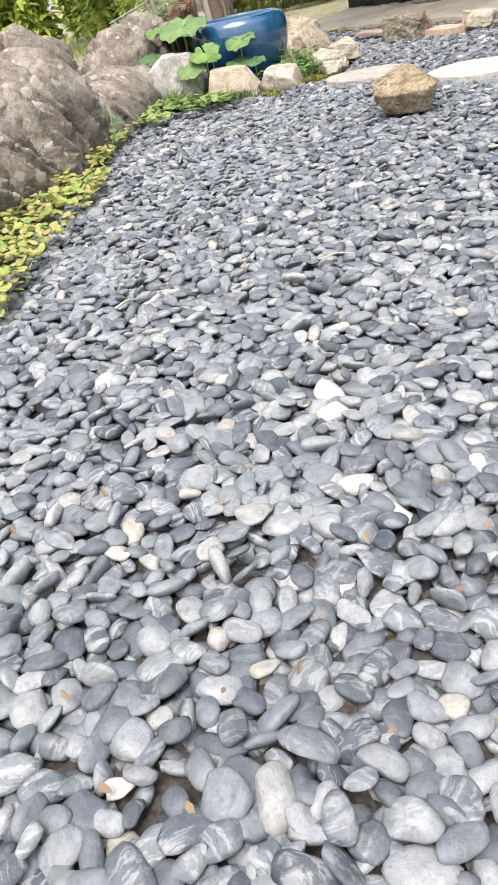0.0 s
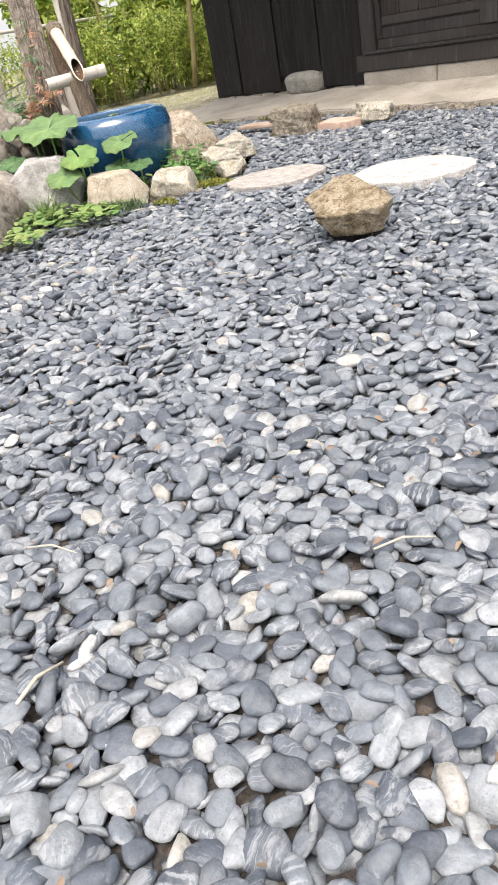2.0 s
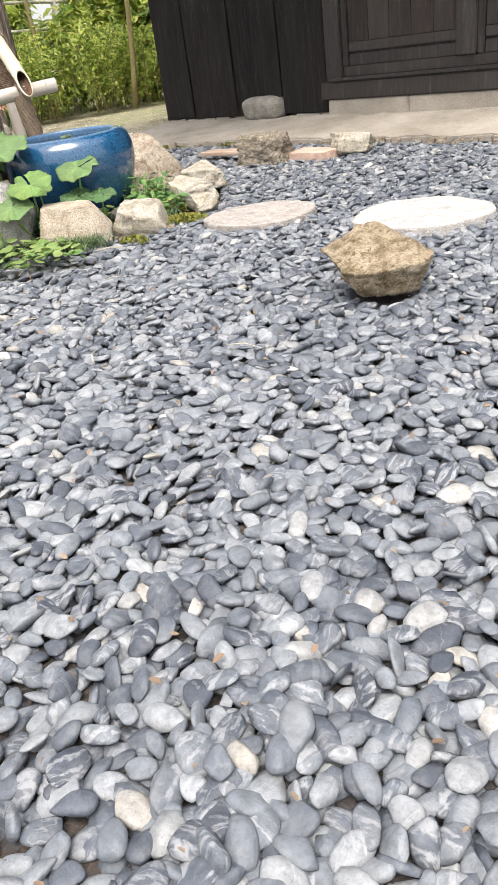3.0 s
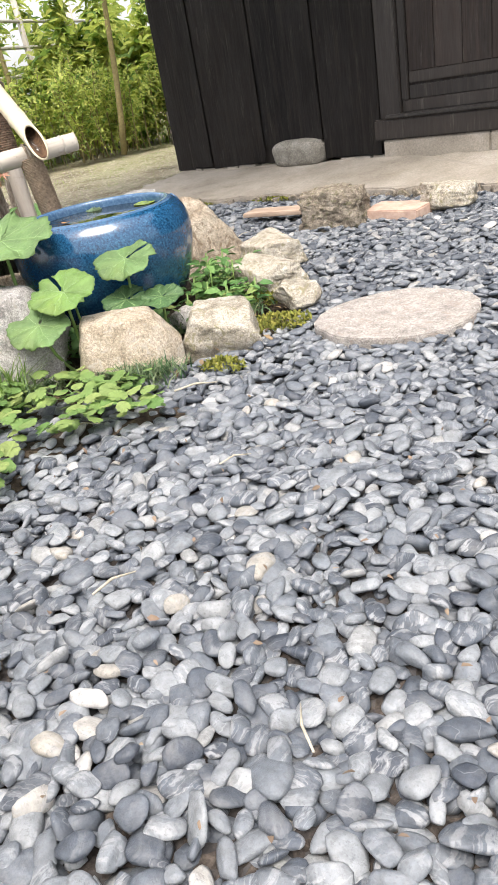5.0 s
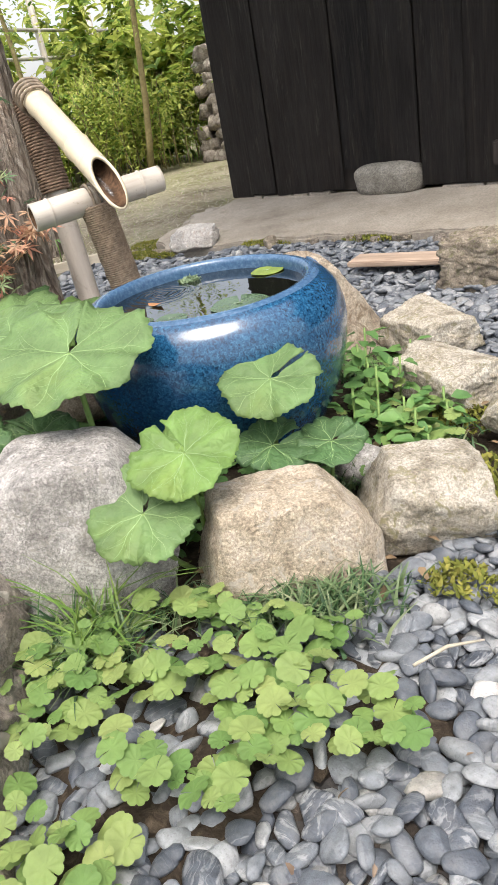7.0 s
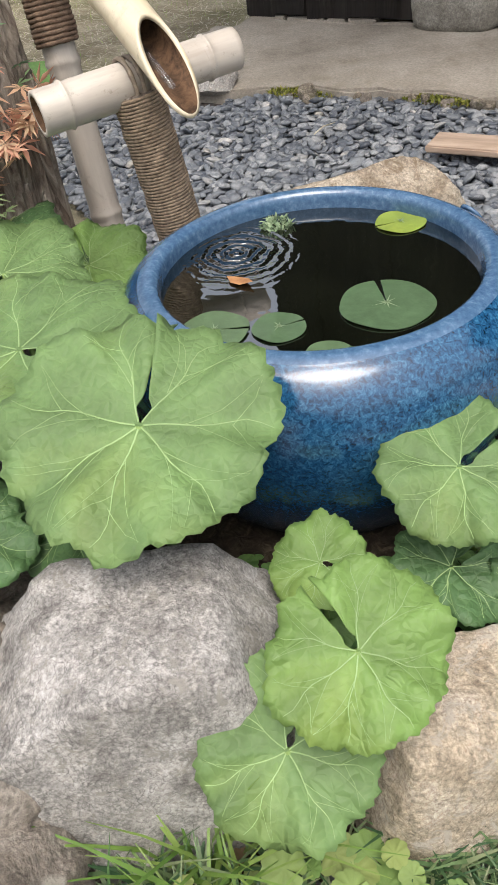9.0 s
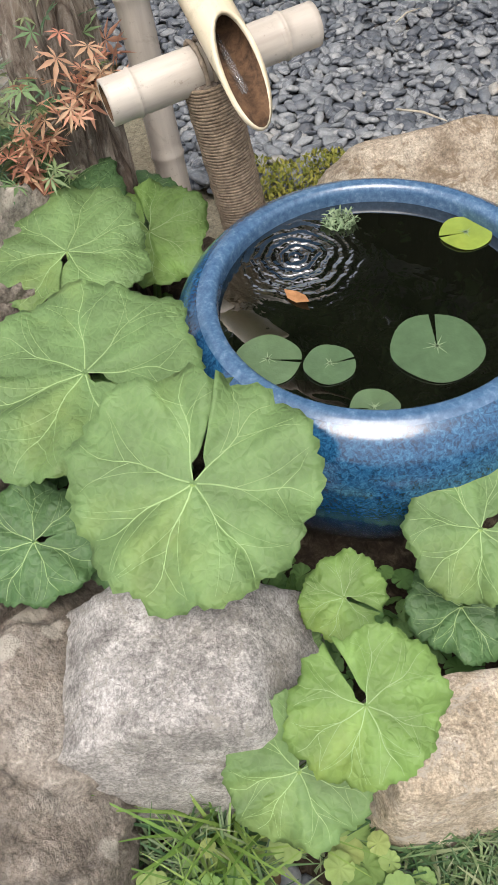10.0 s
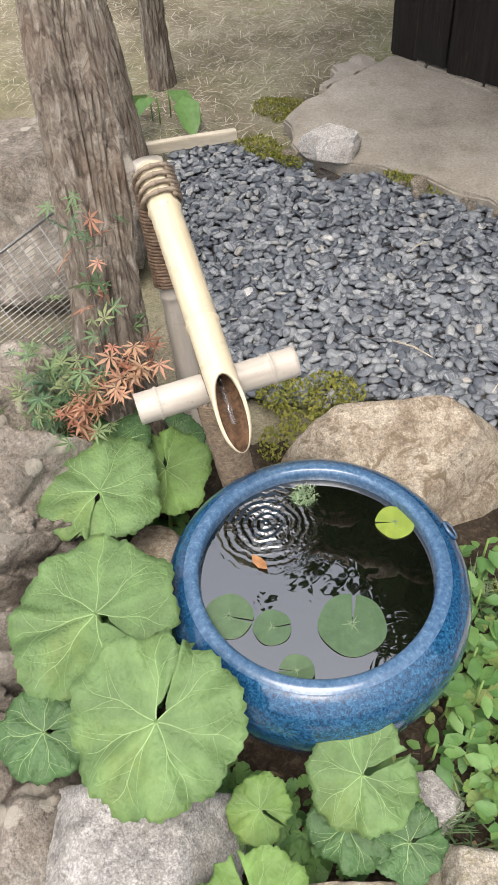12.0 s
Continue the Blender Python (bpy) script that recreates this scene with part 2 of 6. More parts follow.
def mat_simple(name, a, b, scale=30.0, rough=0.85, stretch=(1.0, 1.0, 1.0), bump=0.4, metallic=0.0):
    k = Mat(name, rough, metallic, 0.3)
    p = k.scaled(k.pos(), stretch)
    n = k.noise(p, scale, 6.0, 0.7, 0.4)
    c = k.ramp(n, [(0.3, a), (0.7, b)])
    c = k.mix(0.4, c, k.ramp(k.noise(p, scale * 0.2, 4.0), [(0.3, 0.25), (0.7, 0.75)]), "OVERLAY")
    k.color(c)
    k.bump(n, bump, 0.008)
    return k.m


def mat_bark():
    k = Mat("shaggy_bark", 0.92, spec=0.2)
    p = k.pos()
    s = k.scaled(p, (1.0, 1.0, 0.14))
    n = k.noise(s, 26.0, 7.0, 0.7, 1.2)
    c = k.ramp(n, [(0.3, (0.045, 0.036, 0.029)), (0.42, (0.12, 0.097, 0.078)), (0.55, (0.21, 0.182, 0.15)), (0.68, (0.34, 0.315, 0.275))])
    c = k.mix(k.ramp(k.noise(p, 3.0, 4.0), [(0.5, 0.0), (0.7, 0.5)]), c, (0.2, 0.14, 0.1))
    k.color(c)
    k.bump(n, 0.7, 0.03)
    k.bump(k.noise(s, 90.0, 4.0), 0.5, 0.006)
    return k.m


M_PEB, M_PEBS = mat_pebble(False), mat_pebble(True)
M_BOULDER = mat_rock("grey_brown_boulder", (0.085, 0.072, 0.058), (0.21, 0.182, 0.15), (0.34, 0.31, 0.27), (0.27, 0.245, 0.21), 1.2, lichen=True)
M_GRANITE = mat_rock("pale_granite", (0.2, 0.19, 0.175), (0.42, 0.405, 0.38), (0.62, 0.605, 0.575), (0.36, 0.34, 0.3), 3.2, streak=0.5)
M_TAN = mat_rock("tan_stone", (0.3, 0.24, 0.17), (0.48, 0.41, 0.31), (0.6, 0.53, 0.44), (0.5, 0.46, 0.39), 2.4, streak=0.3)
M_CREAM = mat_rock("cream_stone", (0.2, 0.17, 0.12), (0.45, 0.41, 0.335), (0.58, 0.55, 0.48), (0.27, 0.245, 0.13), 2.8)
M_YELLOW = mat_rock("mossy_yellow_stone", (0.11, 0.076, 0.035), (0.33, 0.265, 0.175), (0.5, 0.43, 0.33), (0.11, 0.075, 0.025), 3.4, streak=0.4)
M_HONEY = mat_rock("pitted_rubble", (0.07, 0.058, 0.045), (0.26, 0.22, 0.17), (0.42, 0.37, 0.3), (0.16, 0.16, 0.08), 4.0)
M_REAR = mat_rock("sandy_boulder", (0.17, 0.13, 0.09), (0.36, 0.305, 0.235), (0.48, 0.43, 0.35), (0.17, 0.125, 0.08), 1.5)
M_STEP = mat_rock("white_stepping_stone", (0.36, 0.34, 0.31), (0.52, 0.5, 0.47), (0.62, 0.605, 0.58), (0.48, 0.42, 0.36), 2.4)
M_STEP_P = mat_rock("pinkish_stepping_stone", (0.28, 0.255, 0.23), (0.42, 0.39, 0.355), (0.51, 0.485, 0.45), (0.38, 0.315, 0.27), 3.0)
M_FOOT = mat_rock("river_stone", (0.17, 0.155, 0.13), (0.25, 0.235, 0.2), (0.33, 0.31, 0.27), None, 1.6)
M_WOOD = mat_char_wood("charred_plank")
M_DOOR = mat_char_wood("dark_brown_door", (0.01, 0.0075, 0.0065), (0.03, 0.02, 0.016))
M_CONC, M_EARTH = mat_concrete(), mat_earth()
M_GLAZE, M_RIM = mat_glaze(), mat_glaze_rim()
M_BAMBOO = mat_bamboo("pale_bamboo", (0.5, 0.43, 0.29), (0.63, 0.56, 0.42), (0.36, 0.29, 0.19))
M_BAMBOO_OLD = mat_bamboo("weathered_bamboo", (0.36, 0.32, 0.275), (0.52, 0.48, 0.42), (0.22, 0.18, 0.14))
# stained brown, and darkened further: the hollow's shade is in the colour
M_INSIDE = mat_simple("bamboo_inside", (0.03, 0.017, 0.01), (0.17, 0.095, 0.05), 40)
# near-black that stands for the shade inside the drain holes
M_HOLE = mat_simple("hole_shade_black", (0.008, 0.008, 0.009), (0.015, 0.015, 0.015), 30)
def mat_trickle():
    k = Mat("clear_water", 0.03, spec=0.5)
    k.b.inputs["Transmission Weight"].default_value = 0.9
    k.b.inputs["IOR"].default_value = 1.33
    k.bump(k.noise(k.pos(), 90.0, 2.0), 0.4, 0.003)
    return k.m


M_TRICKLE = mat_trickle()
M_ROPE = mat_simple("straw_rope", (0.1, 0.072, 0.048), (0.31, 0.24, 0.17), 90)
M_ROPE_D = mat_simple("dark_straw_rope", (0.08, 0.05, 0.035), (0.25, 0.175, 0.12), 60)
M_CANE = mat_simple("split_cane", (0.13, 0.1, 0.075), (0.34, 0.28, 0.21), 50, 0.6)
M_BARK = mat_bark()
M_TWIG = mat_simple("twig", (0.16, 0.13, 0.06), (0.26, 0.22, 0.1), 30)
M_STRAW = mat_simple("dry_straw", (0.32, 0.285, 0.21), (0.56, 0.52, 0.43), 20)
M_TERRA = mat_simple("faded_terracotta", (0.4, 0.27, 0.21), (0.55, 0.42, 0.34), 18)
M_BOARD = mat_simple("weathered_board", (0.26, 0.19, 0.14), (0.46, 0.36, 0.28), 16, stretch=(0.15, 1, 1))
M_TIMBER = mat_simple("grey_timber", (0.42, 0.37, 0.28), (0.62, 0.57, 0.47), 18, stretch=(0.15, 1, 1))
M_WIRE = mat_simple("galvanised_wire", (0.3, 0.3, 0.29), (0.5, 0.5, 0.48), 30, 0.45, metallic=0.7)
M_BUTTER = mat_leaf("butterbur_leaf", [(0.118, 0.2, 0.072), (0.132, 0.222, 0.08), (0.15, 0.245, 0.09)], 0.55, 0.22, False, 0.22, 0.5)
M_BUTTER_Y = mat_leaf("young_butterbur_leaf", [(0.15, 0.26, 0.07), (0.18, 0.3, 0.08)], 0.5, 0.28, False, 0.3, 0.5)
# the same leaf in a darker green: shade in the clump, put into the colour
M_BUTTER_SHADE = mat_leaf("butterbur_leaf_shade_tone", [(0.055, 0.12, 0.045), (0.075, 0.15, 0.055)], 0.5, 0.2, False, 0.0, 0.5)
M_VEIN = mat_simple("leaf_vein", (0.2, 0.31, 0.12), (0.28, 0.4, 0.18), 20, 0.5, bump=0.1)
M_STALK = mat_simple("leaf_stalk", (0.13, 0.22, 0.06), (0.22, 0.33, 0.1), 20, 0.5, bump=0.1)
M_COVER = mat_leaf("ground_ivy", [(0.12, 0.22, 0.06), (0.18, 0.28, 0.08), (0.27, 0.33, 0.11), (0.16, 0.26, 0.075)], 0.6, 0.28)
M_COVER_Y = mat_leaf("clover_patch", [(0.17, 0.27, 0.06), (0.27, 0.35, 0.08), (0.38, 0.39, 0.12), (0.36, 0.3, 0.12), (0.3, 0.35, 0.1), (0.36, 0.3, 0.12)], 0.55, 0.28)
M_WEED = mat_leaf("green_weed", [(0.09, 0.2, 0.06), (0.16, 0.29, 0.085)], 0.5, 0.28)
M_GRASS = mat_leaf("grass_blade", [(0.035, 0.08, 0.035), (0.06, 0.125, 0.05), (0.19, 0.25, 0.12), (0.08, 0.16, 0.06), (0.27, 0.3, 0.17)], 0.4, 0.25)
M_TALL = mat_leaf("tall_grass", [(0.1, 0.2, 0.04), (0.17, 0.28, 0.06), (0.24, 0.34, 0.09)], 0.45, 0.3)
M_LAWN = mat_leaf("lawn_grass", [(0.16, 0.3, 0.05), (0.27, 0.4, 0.08), (0.38, 0.42, 0.14)], 0.6, 0.35)
M_SHRUB = mat_leaf("shrub_leaf", [(0.1, 0.19, 0.04), (0.24, 0.34, 0.06), (0.42, 0.47, 0.11), (0.36, 0.44, 0.08), (0.52, 0.53, 0.16)], 0.5, 0.5)
# green taken near black, so the crown mirrors as if backlit
M_CROWN = mat_leaf("backlit_crown_leaf", [(0.02, 0.045, 0.015), (0.035, 0.07, 0.025)], 0.55, 0.1)
M_MOSS = mat_leaf("moss", [(0.1, 0.12, 0.02), (0.2, 0.21, 0.04), (0.28, 0.26, 0.06)], 0.9, 0.15)
M_MAPLE_R = mat_leaf("red_maple_leaf", [(0.48, 0.22, 0.15), (0.56, 0.31, 0.21), (0.52, 0.38, 0.24)], 0.5, 0.3)
M_MAPLE_G = mat_leaf("green_maple_leaf", [(0.09, 0.17, 0.09), (0.15, 0.25, 0.11), (0.3, 0.34, 0.17)], 0.5, 0.3)
M_PAD = mat_leaf("lily_pad", [(0.075, 0.125, 0.065), (0.11, 0.165, 0.085)], 0.2, 0.1, False, 0.0)
M_PAD_Y = mat_leaf("yellow_lily_pad", [(0.2, 0.27, 0.05), (0.24, 0.31, 0.06)], 0.25, 0.1, False, 0.3)
M_DRY = mat_leaf("dry_leaf", [(0.09, 0.06, 0.035), (0.2, 0.14, 0.08), (0.3, 0.22, 0.13)], 0.8, 0.1)
M_DRYL = mat_leaf("pale_dry_leaf", [(0.14, 0.1, 0.07), (0.24, 0.18, 0.125), (0.2, 0.14, 0.1), (0.32, 0.26, 0.19)], 0.85, 0.1)
M_PADW = mat_leaf("water_weed", [(0.16, 0.24, 0.13), (0.26, 0.34, 0.2)], 0.6, 0.2)
M_PADV = mat_simple("pad_vein", (0.14, 0.21, 0.11), (0.22, 0.3, 0.17), 40, 0.4)
M_DRYO = mat_simple("orange_dead_leaf", (0.22, 0.1, 0.04), (0.38, 0.2, 0.09), 40)
M_ROOF = mat_simple("roof_tile", (0.08, 0.085, 0.09), (0.14, 0.145, 0.15), 10)
M_PLASTER = mat_simple("plain_board_wall", (0.02, 0.018, 0.017), (0.05, 0.042, 0.036), 10, stretch=(1, 1, 0.1))


# ---- mesh helpers ----
def put_mesh(name, verts, faces, material, parent=None, smooth=True, label=""):
    me = bpy.data.meshes.new(name)
    me.from_pydata([tuple(v) for v in verts], [], [tuple(f) for f in faces])
    me.materials.append(material)
    if smooth:
        me.shade_smooth()
    ob = new(name, me)
    if parent:
        ob.parent = parent
    if label:
        ob["label"] = label
    return ob


def part(name, bm, material, parent=None, label="", smooth=False):
    me = bpy.data.meshes.new(name)
    bmesh.ops.recalc_face_normals(bm, faces=bm.faces)
    bm.to_mesh(me)
    bm.free()
    me.materials.append(material)
    if smooth:
        me.shade_smooth()
    ob = new(name, me)
    if parent:
        ob.parent = parent
    if label:
        ob["label"] = label
    return ob


def thing(name, label, category, x=0.0, y=0.0, z=0.0, kind="", group=""):
    ob = new(name)
    ob.location = (x, y, z)
    return tagged(ob, label, category, group, kind)


def box_bm(x0, x1, y0, y1, z0, z1, bevel=0.006, segments=2):
    bm = bmesh.new()
    bmesh.ops.create_cube(bm, size=1.0)
    for v in bm.verts:
        v.co = Vector(((x0 + x1) / 2 + v.co.x * (x1 - x0), (y0 + y1) / 2 + v.co.y * (y1 - y0), (z0 + z1) / 2 + v.co.z * (z1 - z0)))
    if bevel:
        bmesh.ops.bevel(bm, geom=bm.edges[:], offset=bevel, segments=segments, affect="EDGES")
    return bm


def ico(level):
    bm = bmesh.new()
    bmesh.ops.create_icosphere(bm, subdivisions=level, radius=1.0)
    v = np.array([p.co[:] for p in bm.verts])
    f = np.array([[q.index for q in g.verts] for g in bm.faces])
    bm.free()
    return v, f


ICO = {n: ico(n) for n in (1, 2, 3, 5)}


def rock(name, x, y, z, size, seed, material, label, turn=0.0, facets=9, lump=0.18, category="rock", group="", tilt=(0, 0), square=0.0, level=5, fine=0.035, taper=0.0, cuts=()):
    """An angular stone: a sphere cut by planes and roughened; z is the ground under it, size its width, depth and height, cuts the planes' azimuth, elevation and distance."""
    rnd = random.Random(seed)
    v = ICO[level][0].copy()
    if square:
        p = 2 + 1.6 * square
        v /= (np.abs(v) ** p).sum(1, keepdims=True) ** (1 / p)
    planes = []
    for i in range(facets):
        a = 2 * math.pi * (i + rnd.uniform(-0.35, 0.35)) / facets
        e = rnd.uniform(-0.08, 0.16) if square else rnd.uniform(-0.25, 0.65)
        planes.append((np.array((math.cos(a) * math.cos(e), math.sin(a) * math.cos(e), math.sin(e))), rnd.uniform(0.55, 0.82)))
    planes.append((np.array((rnd.uniform(-0.2, 0.2), rnd.uniform(-0.2, 0.2), 1.0)), rnd.uniform(0.5, 0.62)))
    if square:
        for a in (0, 90, 180, 270):
            planes.append((np.array((math.cos(radians(a)), math.sin(radians(a)), rnd.uniform(-0.05, 0.14))), 0.62))
    if cuts:
        # the solid that the planes enclose, its edges slightly worn
        way = ICO[level][0]
        total = np.zeros(len(way))
        for a, e, d in (*cuts, (0, -90, 0.7)):
            a, e = radians(a), radians(e)
            total += (np.maximum(way @ np.array((math.cos(a) * math.cos(e), math.sin(a) * math.cos(e), math.sin(e))), 0) / d) ** 50
        v = way / total[:, None] ** (1 / 50)
    else:
        for n, d in planes:
            n = n / np.linalg.norm(n)
            v -= np.outer(np.maximum(v @ n - d, 0), n)
    v /= np.abs(v).max(axis=0)
    off = Vector((seed * 3.1, seed * 1.7, seed * 0.9))
    for i in range(len(v)):
        p = Vector(v[i])
        d = noise.noise(p * 1.6 + off) * lump + noise.noise(p * 4.5 + off) * lump * 0.4 + noise.noise(p * 11 + off) * fine + noise.noise(p * 24 + off) * fine * 0.5
        v[i] = np.array(p * (1 + d))
    v[:, :2] *= 1 + taper * v[:, 2:3]
    v *= np.array(size) / 2
    ob = put_mesh(name, v, ICO[level][1], material)
    ob.matrix_basis = pose(x, y, z + size[2] * 0.36, tilt[0], tilt[1], turn)
    tagged(ob, label, category, group)
    return ob


def tube_bm(points, radii, sides=16, cap=True):
    """A round bar through the points."""
    bm = bmesh.new()
    rings = []
    n = len(points)
    ref = Vector((0.31, 0.87, 0.39))
    for i in range(n):
        d = (Vector(points[min(i + 1, n - 1)]) - Vector(points[max(i - 1, 0)])).normalized()
        a = d.cross(ref).normalized()
        b = d.cross(a)
        r = radii[i] if hasattr(radii, "__len__") else radii
        rings.append([bm.verts.new(Vector(points[i]) + r * (math.cos(t) * a + math.sin(t) * b)) for t in (2 * math.pi * k / sides for k in range(sides))])
    for p, q in zip(rings, rings[1:]):
        for k in range(sides):
            bm.faces.new((p[k], p[(k + 1) % sides], q[(k + 1) % sides], q[k]))
    if cap:
        bm.faces.new(rings[0][::-1])
        bm.faces.new(rings[-1])
    return bm


def bulk(name, v, f, material, parent=None):
    """One mesh of many triangles, from arrays."""
    me = bpy.data.meshes.new(name)
    me.vertices.add(len(v))
    me.vertices.foreach_set("co", np.ascontiguousarray(v, np.float32).ravel())
    n = f.shape[1]
    me.loops.add(f.size)
    me.loops.foreach_set("vertex_index", np.ascontiguousarray(f, np.int32).ravel())
    me.polygons.add(len(f))
    me.polygons.foreach_set("loop_start", np.arange(0, f.size, n, dtype=np.int32))
    me.polygons.foreach_set("use_smooth", np.ones(len(f), bool))
    me.update(calc_edges=True)
    me.materials.append(material)
    ob = new(name, me)
    if parent:
        ob.parent = parent
    return ob


def turns(rx, ry, rz):
    """Rotation matrices for arrays of angles, applied about x, then y, then z."""
    cx, sx, cy, sy, cz, sz = np.cos(rx), np.sin(rx), np.cos(ry), np.sin(ry), np.cos(rz), np.sin(rz)
    r = np.empty((len(rx), 3, 3))
    r[:, 0] = np.stack([cz * cy, cz * sy * sx - sz * cx, cz * sy * cx + sz * sx], -1)
    r[:, 1] = np.stack([sz * cy, sz * sy * sx + cz * cx, sz * sy * cx - cz * sx], -1)
    r[:, 2] = np.stack([-sy, cy * sx, cy * cx], -1)
    return r


def scatter(name, base_v, base_f, places, scales, rx, ry, rz, material, parent=None):
    """Many copies of one small shape joined into a single mesh."""
    v = np.einsum("nij,nvj->nvi", turns(rx, ry, rz), base_v[None] * scales[:, None, :]) + places[:, None, :]
    f = (base_f[None] + (np.arange(len(places)) * len(base_v))[:, None, None]).reshape(-1, base_f.shape[1])
    return bulk(name, v.reshape(-1, 3), f, material, parent)


def inside(poly, pts):
    x, y = pts[:, 0], pts[:, 1]
    hit = np.zeros(len(pts), bool)
    for (x0, y0), (x1, y1) in zip(poly, poly[1:] + poly[:1]):
        cross = (y0 > y) != (y1 > y)
        hit ^= cross & (x < (x1 - x0) * (y - y0) / (y1 - y0 + 1e-12) + x0)
    return hit


def darts(poly, gap, rng, tries=9.0):
    """Points inside a plan outline, none nearer to another than gap."""
    p = np.array(poly)
    lo, hi = p.min(0), p.max(0)
    n = int(np.prod(hi - lo) / gap**2 * tries)
    pts = rng.uniform(lo, hi, (n, 2))
    pts = pts[inside(poly, pts)]
    cell, grid, keep = gap / math.sqrt(2), {}, []
    for x, y in pts.tolist():
        i, j = int((x - lo[0]) / cell), int((y - lo[1]) / cell)
        if (i, j) in grid:
            continue
        ok = True
        for a in (-2, -1, 0, 1, 2):
            for b in (-2, -1, 0, 1, 2):
                q = grid.get((i + a, j + b))
                if q and (q[0] - x) ** 2 + (q[1] - y) ** 2 < gap * gap:
                    ok = False
                    break
            if not ok:
                break
        if ok:
            grid[i, j] = (x, y)
            keep.append((x, y))
    return np.array(keep)


# ---- ground ----
rng = np.random.default_rng(7)
BED_POT = (2.95, 1.1)


def ground_height(x, y):
    """The earth lies low under the gravel and a little higher round the jar and behind."""
    d = math.hypot(x - 2.75, y - 0.95)
    up = 0.11 * max(0.0, 1 - (d / 1.0) ** 2)
    return -0.08 + up


def build_ground():
    xs = sorted(set([-400, -150, -60, -25, -14] + [round(-9 + 0.45 * i, 3) for i in range(50)] + [round(1.6 + 0.12 * i, 3) for i in range(22)] + [16, 25, 60, 150, 400]))
    ys = sorted(set([-400, -150, -60, -25, -12] + [round(-7 + 0.45 * i, 3) for i in range(48)] + [round(-0.4 + 0.12 * i, 3) for i in range(22)] + [20, 30, 60, 150, 400]))
    verts = [(x, y, ground_height(x, y) + 0.012 * noise.noise(Vector((x * 1.3, y * 1.3, 0)))) for y in ys for x in xs]
    w = len(xs)
    faces = [(j * w + i, j * w + i + 1, (j + 1) * w + i + 1, (j + 1) * w + i) for j in range(len(ys) - 1) for i in range(w - 1)]
    tagged(put_mesh("ground", verts, faces, M_EARTH), "bare brown garden earth strewn with dry straw", "ground", kind="structure")


build_ground()


def prism(name, outline, z0, z1, material, parent=None, bevel=0.02, rough=0.006, label="", slope=0.0):
    """A flat slab with the given outline, its edges rounded and uneven."""
    pts = []
    for (x0, y0), (x1, y1) in zip(outline, outline[1:] + outline[:1]):
        n = max(1, int(math.hypot(x1 - x0, y1 - y0) / 0.08))
        for k in range(n):
            x, y = x0 + (x1 - x0) * k / n, y0 + (y1 - y0) * k / n
            w = noise.noise(Vector((x * 6, y * 6, 3))) * rough * 4 + noise.noise(Vector((x * 21, y * 21, 5))) * rough * 2
            pts.append((x + w, y + w))
    bm = bmesh.new()
    low = [bm.verts.new((x, y, z0)) for x, y in pts]
    top = [bm.verts.new((x, y, z1 + slope * (y - 4.6) + rough * noise.noise(Vector((x * 5, y * 5, 9))))) for x, y in pts]
    n = len(pts)
    for i in range(n):
        bm.faces.new((low[i], low[(i + 1) % n], top[(i + 1) % n], top[i]))
    lid = bm.faces.new(top)
    bm.faces.new(low[::-1])
    bm.normal_update()
    if bevel:
        bmesh.ops.bevel(bm, geom=list(lid.edges), offset=bevel, segments=2, affect="EDGES")
    return part(name, bm, material, parent, label)


slab = prism("pavement", [(-0.06, 4.0), (0.02, 3.62), (0.38, 3.3), (0.7, 3.38), (0.95, 3.5), (1.75, 3.64), (2.8, 3.68), (4.4, 3.66), (9.0, 3.66), (9.0, 4.62), (-0.02, 4.62)], -0.08, 0.105, M_CONC, bevel=0.012, rough=0.016, slope=0.08)
tagged(slab, "weathered grey concrete apron with broken mossy edge", "pavement", kind="structure")
prism("pavement_corner", [(-0.12, 3.98), (-0.3, 4.3), (-0.32, 4.62), (-0.03, 4.62), (-0.07, 4.0)], -0.08, 0.05, M_CONC, rough=0.014)
tagged(bpy.data.objects["pavement_corner"], "cracked outer piece of the concrete apron", "pavement", kind="structure")


def mat_soil():
    k = Mat("dark_soil", 0.95, spec=0.15)
    n = k.noise(k.pos(), 38.0, 7.0, 0.75, 0.6)
    c = k.ramp(n, [(0.3, (0.022, 0.017, 0.012)), (0.52, (0.06, 0.046, 0.033)), (0.7, (0.14, 0.11, 0.08))])
    k.color(c)
    k.bump(n, 1.0, 0.02)
    return k.m


def mat_grit():
    k = Mat("brown_grit", 0.95, spec=0.15)
    n = k.noise(k.pos(), 70.0, 6.0, 0.75, 0.6)
    c = k.ramp(n, [(0.3, (0.02, 0.017, 0.015)), (0.5, (0.055, 0.046, 0.039)), (0.7, (0.12, 0.1, 0.085))])
    k.color(k.mix(k.ramp(k.voronoi(k.pos(), 45.0, out="Color"), [(0.4, 0.0), (0.8, 0.5)]), c, (0.06, 0.064, 0.07)))
    k.bump(k.voronoi(k.pos(), 45.0), 0.8, 0.015)
    return k.m


M_SOIL, M_GRIT = mat_soil(), mat_grit()


